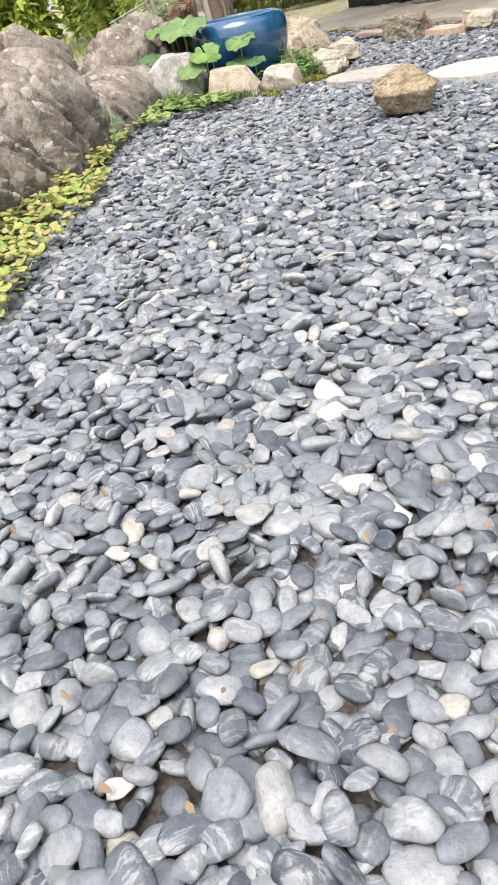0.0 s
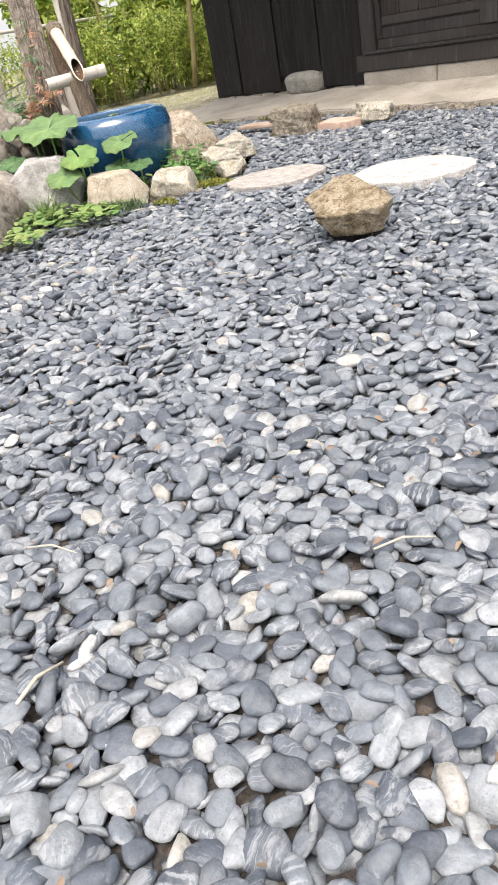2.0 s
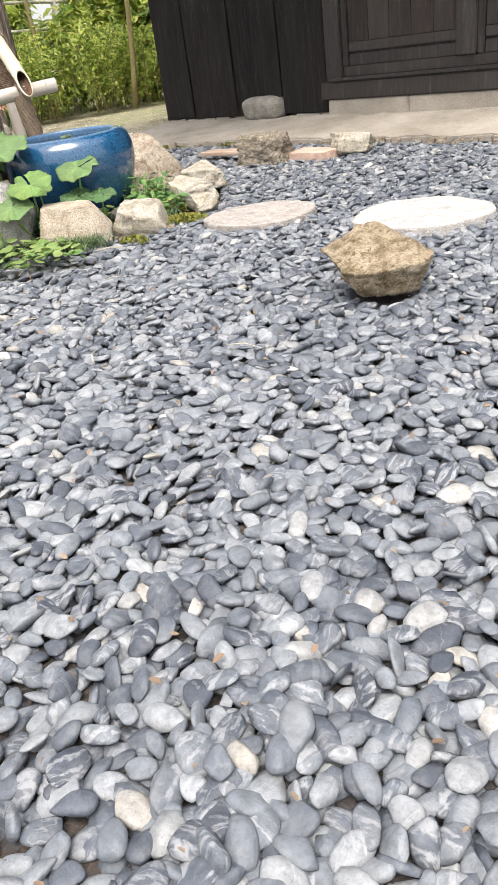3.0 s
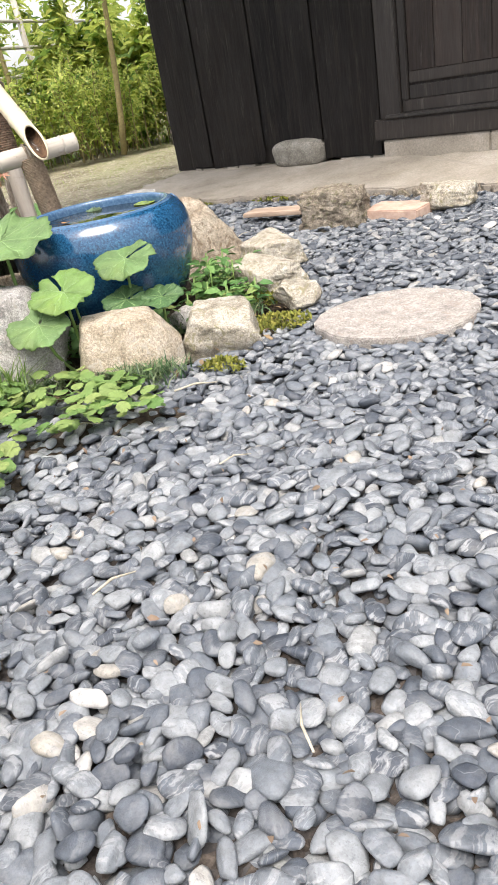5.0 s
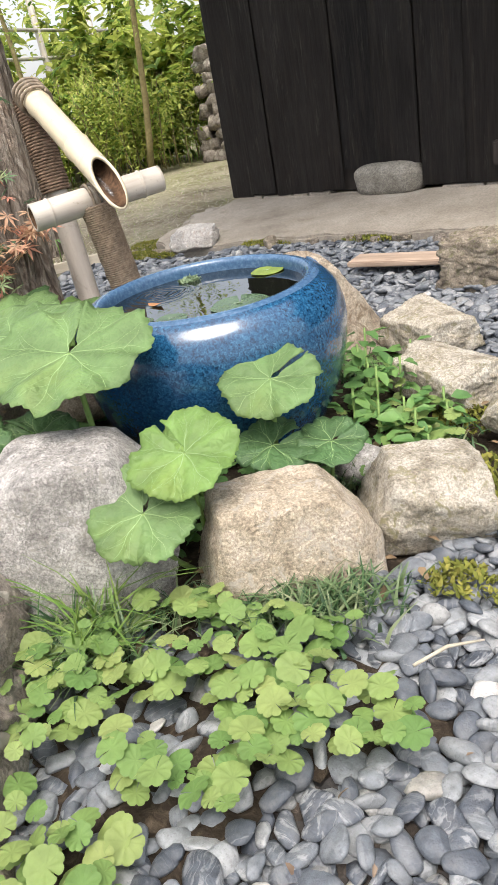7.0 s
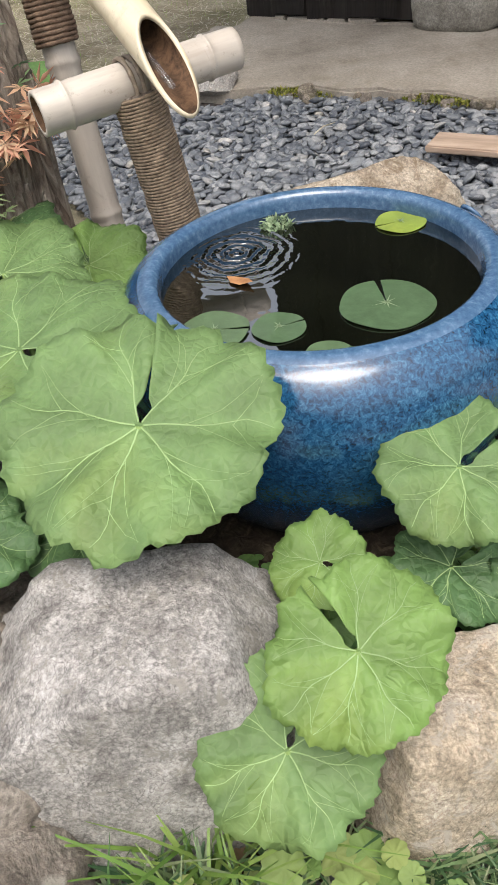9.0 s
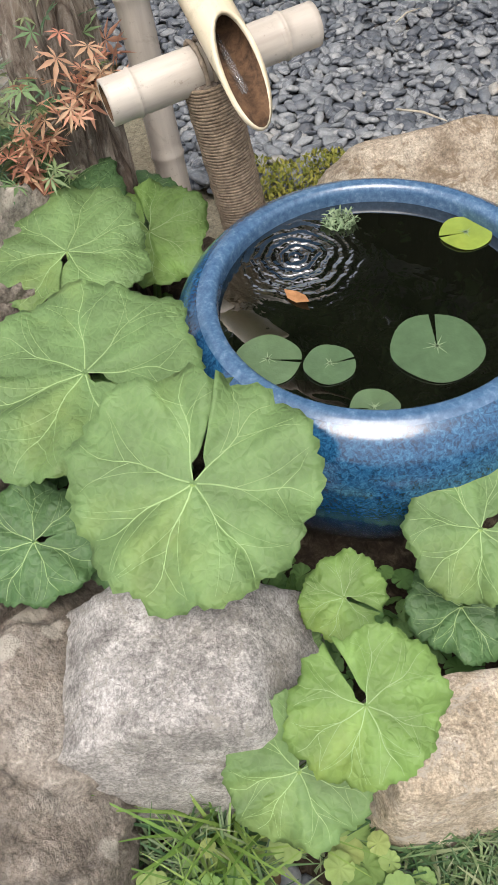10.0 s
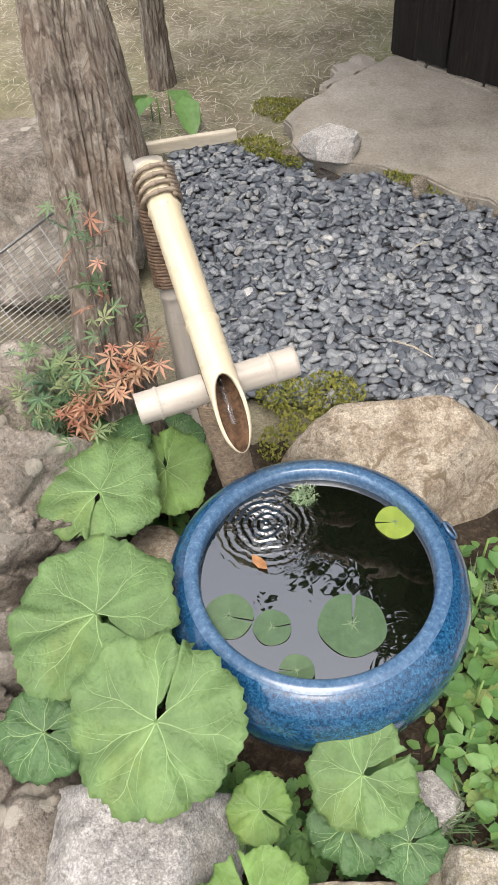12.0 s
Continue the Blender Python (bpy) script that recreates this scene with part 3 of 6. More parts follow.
def soil_sheet(name, outline, rise, label, step=0.09, material=None):
    """Bare soil following the ground, a little above it."""
    p = np.array(outline)
    lo, hi = p.min(0), p.max(0)
    nx, ny = int((hi[0] - lo[0]) / step) + 1, int((hi[1] - lo[1]) / step) + 1
    pts = np.array([(lo[0] + i * step, lo[1] + j * step) for j in range(ny) for i in range(nx)])
    ok = inside(outline, pts)
    verts = [(x, y, ground_height(x, y) + rise + 0.01 * noise.noise(Vector((x * 9, y * 9, 1)))) for x, y in pts]
    faces = [(k, k + 1, k + nx + 1, k + nx) for j in range(ny - 1) for i in range(nx - 1) for k in [j * nx + i] if ok[k] and ok[k + 1] and ok[k + nx] and ok[k + nx + 1]]
    tagged(put_mesh(name, verts, faces, material or M_SOIL), label, "soil", kind="structure")


soil_sheet("gravel_bed_soil", [(9.7, -3.5), (9.7, -1), (9.0, 3.7), (1.7, 3.7), (0.4, 3.3), (-0.15, 3.1), (-0.2, 2.75), (0.5, 2.2), (1.3, 1.85), (2.1, 1.9), (2.6, 2.3), (3.3, 2.2), (4.1, 1.5), (4.1, 0.9), (3.4, 0.1), (3.5, -0.8), (4.9, -2.0), (5.9, -2.7), (7.0, -3.5)], 0.034, "gritty brown soil under the pebbles", material=M_GRIT)
soil_sheet("planting_bed_soil", [(1.7, 0.5), (2.4, 0.1), (3.0, -0.1), (3.5, 0.1), (4.0, 0.8), (3.98, 1.5), (3.5, 2.1), (2.6, 2.25), (2.2, 1.7), (1.8, 1.3)], 0.02, "dark crumbly soil round the water jar", 0.06)


# ---- the dark wooden barn ----
def build_barn():
    barn = thing("barn", "old barn clad in charred black upright planks", "barn", 0, 0, 0)
    wall_y = 4.6
    core = box_bm(0.02, 8.6, wall_y + 0.06, 8.2, 0.12, 3.85, 0)
    part("wall", core, M_PLASTER, barn)
    # roof and upper wall are unseen, set this high to darken water and gravel
    bm = bmesh.new()
    for pts in [[(-0.5, 3.95, 3.75), (9.0, 3.95, 3.75), (9.0, 6.4, 5.2), (-0.5, 6.4, 5.2)], [(-0.5, 8.85, 3.75), (-0.5, 6.4, 5.2), (9.0, 6.4, 5.2), (9.0, 8.85, 3.75)]]:
        bm.faces.new([bm.verts.new(p) for p in pts])
    bmesh.ops.solidify(bm, geom=bm.faces[:], thickness=0.1)
    part("roof", bm, M_ROOF, barn)
    edges = [0.0, 0.24, 0.5, 0.83, 1.2, 1.53, 1.87, 2.22, 2.46]
    rnd = random.Random(4)
    for i, (a, b) in enumerate(zip(edges, edges[1:])):
        low = 0.29 if 1.25 < (a + b) / 2 < 1.9 else 0.115 + rnd.uniform(0.0, 0.03)
        bm = bmesh.new()
        steps, cols = 14, 4
        grid = []
        for k in range(steps + 1):
            z = low + (3.8 - low) * k / steps
            grid.append([bm.verts.new((a + 0.004 + (b - a - 0.008) * c / cols + 0.004 * noise.noise(Vector((i * 7, z * 2, c))),
                                       wall_y + (0.004 if i % 2 else 0.014) + 0.004 * noise.noise(Vector((c * 2 + i * 9, z * 1.5, 1))), z + (rnd.uniform(-0.006, 0.006) if k == 0 else 0))) for c in range(cols + 1)])
        for p, q in zip(grid, grid[1:]):
            for c in range(cols):
                bm.faces.new((p[c], p[c + 1], q[c + 1], q[c]))
        bmesh.ops.solidify(bm, geom=bm.faces[:], thickness=-0.028)
        part("plank", bm, M_WOOD, barn)
    part("corner_board", box_bm(-0.03, 0.03, wall_y + 0.03, wall_y + 0.2, 0.12, 3.8, 0.006), M_WOOD, barn)
    for y0 in np.arange(4.8, 8.1, 0.3):
        part("side_plank", box_bm(-0.012, 0.02, y0 + 0.004, y0 + 0.296, 0.11, 3.8, 0.004, 1), M_WOOD, barn)
    part("post", box_bm(2.47, 2.66, wall_y - 0.01, wall_y + 0.1, 0.2, 3.8, 0.008), M_WOOD, barn)
    part("sill_beam", box_bm(2.43, 8.6, wall_y - 0.06, wall_y + 0.1, 0.24, 0.4, 0.012), M_WOOD, barn)
    part("sill_track", box_bm(2.55, 8.6, wall_y - 0.075, wall_y + 0.06, 0.403, 0.43, 0.006), M_WOOD, barn)
    part("lintel", box_bm(2.67, 8.6, wall_y - 0.02, wall_y + 0.1, 2.51, 2.75, 0.01), M_WOOD, barn)
    for k in range(20):
        part("upper_plank", box_bm(2.67 + 0.296 * k, 2.96 + 0.296 * k, wall_y + 0.005, wall_y + 0.04, 2.755, 3.8, 0.004, 1), M_WOOD, barn)
    x = 2.5
    for w in (0.92, 0.98, 0.9, 1.0, 0.95, 1.2):
        part("plinth_block", box_bm(x + 0.002, x + w - 0.002, wall_y - 0.045, wall_y + 0.1, 0.06, 0.237, 0.008), M_CONC, barn)
        x += w
    part("lower_rail", box_bm(2.665, 8.5, wall_y + 0.02, wall_y + 0.07, 0.432, 0.52, 0.006), M_WOOD, barn)
    for a, b in ((2.73, 3.86), (4.12, 5.3), (5.5, 6.7), (6.9, 8.1)):
        door = part("door", box_bm(a, b, wall_y + 0.045, wall_y + 0.07, 0.52, 2.4, 0.004), M_DOOR, barn, "dark brown panelled sliding door")
        for z0, z1 in ((0.523, 0.62), (0.64, 0.72), (1.5, 1.6)):
            part("rail", box_bm(a + 0.002, b - 0.002, wall_y + 0.024, wall_y + 0.044, z0, z1, 0.005), M_WOOD, door)
        n = 5
        for k in range(n):
            xa = a + (b - a) * k / n
            part("door_board", box_bm(xa + 0.003, xa + (b - a) / n - 0.003, wall_y + 0.033, wall_y + 0.044, 0.722, 1.498, 0.003, 1), M_DOOR, door)
        part("jamb", box_bm(a - 0.065, a - 0.002, wall_y + 0.012, wall_y + 0.07, 0.522, 2.5, 0.006), M_WOOD, barn)
        part("mullion", box_bm(b + 0.002, b + 0.19, wall_y + 0.0, wall_y + 0.07, 0.522, 2.5, 0.008), M_WOOD, barn)
    rnd = random.Random(12)
    x = 0.05
    while x < 2.4:
        w = rnd.uniform(0.14, 0.4)
        if not 1.2 < x + w / 2 < 1.95:
            part("footing", box_bm(x, x + w, wall_y + 0.012, wall_y + 0.12, 0.08, 0.118 + rnd.uniform(0, 0.012), 0.006), M_CONC, barn)
        x += w + 0.02
    return barn


build_barn()
v = ICO[5][0].copy()
v /= (np.abs(v) ** 3.4).sum(1, keepdims=True) ** (1 / 3.4)
v = np.array([q * (1 + 0.05 * noise.noise(Vector(q) * 1.3 + Vector((3, 1, 8)))) for q in v]) * (0.285, 0.17, 0.125)
foot = put_mesh("foundation_stone", v, ICO[5][1], M_FOOT)
foot.location = (1.59, 4.66, 0.195)
tagged(foot, "smooth rounded grey river stone under the barn wall", "stone")

# ---- stones lying in the garden ----
STEP_LABEL = "flat pale stepping stone set in the gravel"


def stepping_stone(x, y, rx, ry, turn, seed, material, label):
    pts = []
    for k in range(40):
        a = 2 * math.pi * k / 40
        w = 1 + 0.07 * noise.noise(Vector((math.cos(a) * 1.3, math.sin(a) * 1.3, seed)))
        px, py = rx * w * math.cos(a), ry * w * math.sin(a)
        pts.append((x + px * math.cos(turn) - py * math.sin(turn), y + px * math.sin(turn) + py * math.cos(turn)))
    ob = prism("stepping_stone", pts, -0.08, 0.014, material, bevel=0.005, rough=0.004)
    tagged(ob, label, "stepping stone", "stepping stones")


stepping_stone(4.36, 1.35, 0.33, 0.29, 0.69, 3, M_STEP_P, STEP_LABEL + ", slightly pinkish")
stepping_stone(5.3, 1.55, 0.36, 0.33, 0.6, 5, M_STEP, STEP_LABEL + ", chalky white")
stepping_stone(6.28, 1.62, 0.38, 0.33, 0.5, 8, M_STEP, STEP_LABEL + ", chalky white")

SQUARE = [(0, 5, 0.66), (90, 8, 0.66), (180, 3, 0.66), (270, 6, 0.64)]
rock("mossy_rock", 5.75, 0.5, -0.02, (0.39, 0.32, 0.28), 19, M_YELLOW, "squat yellowish rock patched with brown moss on gravel", 48, lump=0.1, fine=0.05,
     cuts=[(0, -14, 0.66), (180, -18, 0.64), (270, -12, 0.6), (90, -6, 0.66), (228, -10, 0.76), (315, -14, 0.74), (10, 36, 0.84), (195, 44, 0.84), (262, 58, 0.62)])
rock("pitted_rock", 3.08, 2.89, 0.0, (0.42, 0.32, 0.25), 23, M_HONEY, "pitted lump of old rubble beside a tile", 12, lump=0.16, fine=0.09, cuts=SQUARE + [(0, 90, 0.62), (300, 30, 0.82), (60, 40, 0.8)])
rock("pale_rock", 3.7, 3.24, 0.0, (0.36, 0.28, 0.22), 29, M_CREAM, "pale angular rock at the edge of the apron", 10, 7, 0.15)
rock("rear_boulder", 2.64, 1.83, -0.02, (1.14, 0.66, 0.5), 38, M_REAR, "large sandy boulder with a brown mossy flank behind the blue jar", 52, lump=0.07, category="boulder", fine=0.016,
     cuts=[(262, 62, 0.5), (85, 34, 0.5), (182, 34, 0.72), (0, 26, 0.62), (318, 20, 0.66), (222, 16, 0.7), (140, 14, 0.66), (35, 36, 0.62), (150, 78, 0.62)])
rock("white_rock", 0.62, 3.42, 0.0, (0.46, 0.26, 0.22), 41, M_STEP, "whitish angular rock leaning on the apron edge", 30, 7, 0.15)
EDGE = "stones edging the jar's bed"
rock("edging_stone", 3.13, 0.31, -0.08, (0.58, 0.42, 0.52), 52, M_GRANITE, "large pale grey granite stone edging the bed", 47, lump=0.05, category="stone", group=EDGE, fine=0.022, square=1.2,
     cuts=[(180, -34, 0.62), (180, 40, 0.78), (200, 66, 0.86), (0, 30, 0.8), (0, -16, 0.74), (270, 14, 0.62), (305, 4, 0.72), (225, -4, 0.7), (90, 8, 0.66), (0, 88, 0.86)])
rock("edging_stone", 3.57, 0.6, -0.03, (0.45, 0.3, 0.29), 55, M_TAN, "blocky tan granite stone edging the bed", 52, lump=0.04, category="stone", group=EDGE, fine=0.02, square=1.4,
     cuts=[(180, 10, 0.68), (0, 26, 0.66), (0, -10, 0.8), (270, 16, 0.6), (90, 6, 0.64), (0, 84, 0.7), (320, 10, 0.78), (222, 8, 0.82)])
rock("edging_stone", 3.76, 0.94, -0.02, (0.38, 0.28, 0.205), 59, M_CREAM, "low cream stone edging the bed", 40, lump=0.08, category="stone", group=EDGE, fine=0.03, square=0.8,
     cuts=[(180, 20, 0.66), (0, 8, 0.74), (0, 46, 0.8), (270, -8, 0.66), (285, 44, 0.66), (90, 8, 0.66), (20, 88, 0.66), (235, 10, 0.78)])
rock("edging_stone", 3.22, 2.0, 0.0, (0.36, 0.27, 0.18), 63, M_CREAM, "flat cream stone edging the bed", -25, lump=0.09, category="stone", group=EDGE, square=0.8, cuts=SQUARE + [(250, 60, 0.66), (30, 70, 0.7)])
rock("edging_stone", 3.48, 1.63, 0.0, (0.35, 0.27, 0.16), 67, M_CREAM, "brownish flat stone edging the bed", -20, lump=0.09, category="stone", group=EDGE, square=0.8, cuts=SQUARE + [(280, 56, 0.66), (80, 66, 0.7)])
rock("edging_stone", 3.82, 1.42, 0.0, (0.26, 0.2, 0.14), 71, M_CREAM, "small knobbly cream stone beside the moss", -40, 6, 0.16, "stone", EDGE)
rock("small_stone", 3.48, 1.02, 0.0, (0.2, 0.16, 0.12), 73, M_GRANITE, "small grey stone at the foot of the jar", 20, 6, 0.14, "stone", level=3)
rock("small_stone", 2.46, 0.88, 0.1, (0.26, 0.2, 0.24), 79, M_REAR, "brown stone half hidden by the large leaves", 10, 6, 0.14, "stone", level=3)

# the rough bank of boulders beside the gravel
BANK = "boulders of the bank"
U, N = Vector((0.767, -0.642)), Vector((-0.642, -0.767))


def bank_rock(s0, s1, height, depth, seed, shift=0.0, ledge=0.13, rugged=1.0):
    """A long layered boulder standing along the gravel's edge, its beds dipping towards the path."""
    nu, nv = int((s1 - s0) / 0.009), 120
    verts, faces = [], []
    for i in range(nu + 1):
        u = i / nu
        s = s0 + (s1 - s0) * u
        end = max(0.02, 1 - abs(2 * u - 1) ** 7) ** 0.5
        for j in range(nv + 1):
            t = j / nv
            a = math.pi * t
            off = depth * (0.5 - 0.5 * math.cos(a)) + shift
            z = height * end * math.sin(a) ** 0.72 * (1.0 - 0.12 * t)
            base = Vector((3.74, -0.37)) + U * s + N * (off * (0.55 + 0.45 * end) + (1 - end) * depth * 0.22)
            p = Vector((base.x, base.y, z))
            q = Vector((s * 1.4, off * 1.4, z * 1.4)) + Vector((seed * 3.3, seed, 0))
            across, along = z * 0.72 - s * 0.68 - off * 0.3, z * 0.68 + s * 0.72
            warp = 0.22 * noise.noise(q * 1.3) + 0.07 * noise.noise(q * 4.0)
            cell = Vector((across * 3.6 + warp * 1.2 + seed * 7.0, along * 1.1 + warp, off * 1.3 + warp))
            far, seeds = noise.voronoi(cell)
            lift = noise.cell(seeds[0] * 3.7)
            gap = min(1.0, (far[1] - far[0]) / 0.06)
            far, seeds = noise.voronoi(cell * 2.6)
            lift += 0.35 * noise.cell(seeds[0] * 3.1)
            gap += 0.45 * min(1.0, (far[1] - far[0]) / 0.12)
            d = 0.06 * lift + 0.045 * gap + 0.1 * noise.noise(q * 0.9) + 0.035 * noise.noise(Vector((across * 9.0, along * 1.2, off * 2.0 + seed)))
            d += 0.016 * noise.noise(q * 6.0) + 0.008 * noise.noise(q * 14.0) + 0.004 * noise.noise(q * 29.0)
            step = across * 4.6 + warp * 0.7 + 0.5 * noise.noise(q * 0.7) + seed * 0.37
            d += ledge * (abs((step % 1.0) - 0.25) if step % 1.0 < 0.25 else (step % 1.0 - 0.25) / 0.75 * 0.9) + 0.3 * ledge * ((step * 2.7 + along) % 1.0)
            out = Vector((-N.x * math.cos(a), -N.y * math.cos(a), math.sin(a) * 0.9))
            p += out * (d - 0.06) * rugged * min(1.0, 0.25 + end)
            verts.append(tuple(p - Vector((0, 0, 0.06))))
    w = nv + 1
    for i in range(nu):
        for j in range(nv):
            k = i * w + j
            faces.append((k, k + 1, k + w + 1, k + w))
    ob = put_mesh("bank_boulder", verts, faces, M_BOULDER)
    tagged(ob, "rugged grey-brown boulder of slanting layers beside the gravel", "boulder", BANK)


bank_rock(-1.35, 0.75, 0.42, 0.8, 3, -0.03, 0.04, 0.45)
bank_rock(0.5, 1.5, 0.68, 1.0, 5, 0.06)
bank_rock(1.05, 1.95, 0.58, 0.9, 8, 0.08)
bank_rock(1.8, 2.7, 0.46, 0.7, 12, 0.16)
bank_rock(-2.0, -1.2, 0.56, 0.6, 15, 0.2)
bank_rock(-2.6, -1.65, 0.62, 0.6, 18, 0.16)
rock("bank_boulder", 0.2, 1.62, -0.05, (1.35, 1.1, 1.05), 111, M_BOULDER, "dark grey boulder behind the tree trunk", 30, 9, 0.16, "boulder", BANK)
bank_rock(-0.75, 0.75, 0.74, 0.6, 21, 0.5)

# rubble along the broken edge of the apron
rnd = random.Random(61)
x = 0.42
while x < 6.5:
    w = rnd.uniform(0.05, 0.16)
    y = np.interp(x, [0.4, 0.7, 0.95, 1.75, 2.8, 6.5], [3.24, 3.33, 3.45, 3.6, 3.64, 3.62]) + rnd.uniform(-0.03, 0.02)
    if not (0.5 < x < 0.95):
        rock("edge_rubble", x, y, -0.05, (w, w * 0.8, rnd.uniform(0.08, 0.14)), int(x * 100), M_HONEY if rnd.random() < 0.7 else M_BOULDER, "small broken lump along the apron's edge", rnd.uniform(0, 180), 7, 0.2, "stone", "rubble along the apron", level=3)
    x += w * rnd.uniform(0.9, 2.2)

# tile and boards by the rubble
tagged(part("clay_tile", box_bm(3.22, 3.62, 2.95, 3.22, -0.03, 0.04, 0.008), M_TERRA), "faded terracotta slab lying on the gravel", "tile")
b = part("weathered_board", box_bm(-0.3, 0.3, -0.09, 0.09, 0.0, 0.03, 0.006), M_BOARD)
b.matrix_basis = pose(2.58, 3.0, 0.03, 0, 0, 8)
tagged(b, "weathered brown board lying on the gravel", "board")
b = part("edging_timber", box_bm(-0.3, 0.3, -0.03, 0.03, 0.0, 0.07, 0.006), M_TIMBER)
b.matrix_basis = pose(-0.16, 2.9, -0.01, 0, 0, 62)
tagged(b, "pale squared timber edging the gravel", "timber")


# ---- the blue glazed jar ----
def lathe_bm(profile, sides=96):
    bm = bmesh.new()
    rings = [[bm.verts.new((r * math.cos(2 * math.pi * k / sides), r * math.sin(2 * math.pi * k / sides), z)) for k in range(sides)] for r, z in profile]
    for p, q in zip(rings, rings[1:]):
        for k in range(sides):
            bm.faces.new((p[k], p[(k + 1) % sides], q[(k + 1) % sides], q[k]))
    return bm, rings


WATER_Z = 0.472


def smooth_profile(pts, n=8):
    out = []
    for i in range(len(pts) - 1):
        p0, p1, p2, p3 = (Vector(pts[min(max(j, 0), len(pts) - 1)]) for j in (i - 1, i, i + 1, i + 2))
        for k in range(n):
            t = k / n
            out.append(tuple(0.5 * (2 * p1 + (p2 - p0) * t + (2 * p0 - 5 * p1 + 4 * p2 - p3) * t * t + (3 * p1 - p0 - 3 * p2 + p3) * t**3)))
    out.append(pts[-1])
    return out


def build_jar():
    jar = thing("water_jar", "squat round blue glazed ceramic water jar full of water", "jar", *BED_POT, 0.006)
    outer = smooth_profile([(0.0, 0.03), (0.28, 0.03), (0.335, 0.06), (0.385, 0.16), (0.42, 0.28), (0.428, 0.375), (0.412, 0.445), (0.385, 0.482), (0.36, 0.499)])
    bm, rings = lathe_bm(outer)
    part("body", bm, M_GLAZE, jar, "mottled deep blue glaze", True)
    rim = smooth_profile([(0.36, 0.499), (0.35, 0.504), (0.34, 0.506), (0.326, 0.503), (0.318, 0.485), (0.322, 0.42), (0.34, 0.3)], 6)
    bm, rings = lathe_bm(rim)
    part("rim", bm, M_RIM, jar, "pale blue glazed rim", True)
    for a in (-115.5, 67):
        x, y = 0.398 * math.cos(radians(a)), 0.398 * math.sin(radians(a))
        # a solid plug, not a hollow; the hole's shade is in its colour
        hole = part("hole", tube_bm([(0, 0, -0.02), (0, 0, 0.0), (0, 0, 0.006)], [0.024, 0.024, 0.019], 20), M_HOLE, jar, "drain hole, a plug coloured black for the shade inside", True)
        hole.matrix_basis = pose(x, y, 0.467, 0, 52, a)
        lip = part("hole_lip", tube_bm([(0.026 * math.cos(t), 0.026 * math.sin(t), 0.004) for t in (2 * math.pi * i / 28 for i in range(29))], 0.0045, 8), M_RIM, jar, "pale glazed lip of the drain hole", True)
        lip.matrix_basis = pose(x, y, 0.467, 0, 52, a)
    return jar


build_jar()
bm = bmesh.new()
bmesh.ops.create_circle(bm, cap_ends=True, segments=96, radius=0.3215)
water = part("water", bm, mat_water((2.74 - BED_POT[0], 1.1 - BED_POT[1], 0.0)))
water.location = (*BED_POT, WATER_Z)
tagged(water, "dark still pond water with ripple rings inside the jar", "water", kind="structure")


def lily_pad(x, y, r, notch, material, label, dz=0.004, lift=0.0):
    v, f = [(0, 0, 0)], []
    n = 40
    for ring in (0.5, 1.0):
        for k in range(n + 1):
            a = notch + radians(4) + (2 * math.pi - radians(8)) * k / n
            w = 1 + 0.02 * math.sin(5 * a + x * 40)
            z = 0.0012 * math.sin(3 * a) * ring + (lift * ring * max(0.0, math.cos(a - notch - 2)))
            v.append((r * ring * w * math.cos(a), r * ring * w * math.sin(a), z))
    for k in range(n):
        f.append((0, 1 + k, 2 + k))
        f.append((1 + k, n + 2 + k, n + 3 + k, 2 + k))
    pad = put_mesh("lily_pad", v, f, material, smooth=False)
    solid = pad.modifiers.new("thick", "SOLIDIFY")
    solid.thickness = 0.0014
    pad.location = (x, y, WATER_Z + dz)
    v, f = [], []
    for k in range(9):
        a = notch + radians(25 + 310 * k / 8)
        w, ln = 0.0012 + 0.008 * r, r * (0.14 + 0.1 * (k % 3))
        i = len(v)
        v += [(w * math.sin(a), -w * math.cos(a), 0.0022), (-w * math.sin(a), w * math.cos(a), 0.0022), (ln * math.cos(a), ln * math.sin(a), 0.0022 + lift * 0.2)]
        f.append((i, i + 2, i + 1))
    put_mesh("pad_veins", v, f, M_PADV, pad, label="pale star of veins at the notch")
    tagged(pad, label, "lily pad", "lily pads in the jar")


lily_pad(3.13, 1.06, 0.088, 2.3, M_PAD, "round grey-green lily pad floating on the water")
lily_pad(3.0, 0.9, 0.05, 1.0, M_PAD, "small grey-green lily pad floating on the water")
lily_pad(2.9, 0.835, 0.065, 0.6, M_PAD, "grey-green lily pad floating by the rim")
lily_pad(3.13, 0.868, 0.045, 3.9, M_PAD, "curled little lily pad floating by the rim", lift=0.02)
lily_pad(2.985, 1.375, 0.055, 4.0, M_PAD_Y, "yellowing lily pad floating by the rim")


r = np.random.default_rng(31)
a, q = r.uniform(0, 6.28, 260), np.sqrt(r.uniform(0, 1, 260)) * 0.038
tuft_v = np.array([(0, -0.12, 0), (0, 0.12, 0), (0.4, 0.16, 0.5), (0.4, -0.16, 0.5), (0.9, 0, 0.7)])
tuft_f = np.array([(0, 1, 2), (0, 2, 3), (3, 2, 4)])
k = r.uniform(0.007, 0.015, 260)
plant = scatter("floating_weed", tuft_v, tuft_f, np.stack([q * np.cos(a), q * np.sin(a), np.full(260, 0.002)], 1), np.stack([k, k, k], 1), r.normal(0, 0.3, 260), r.normal(0, 0.3, 260), r.uniform(0, 6.28, 260), M_PADW)
plant.location = (2.74, 1.25, WATER_Z)
tagged(plant, "pale feathery clump of floating water weed", "water plant")
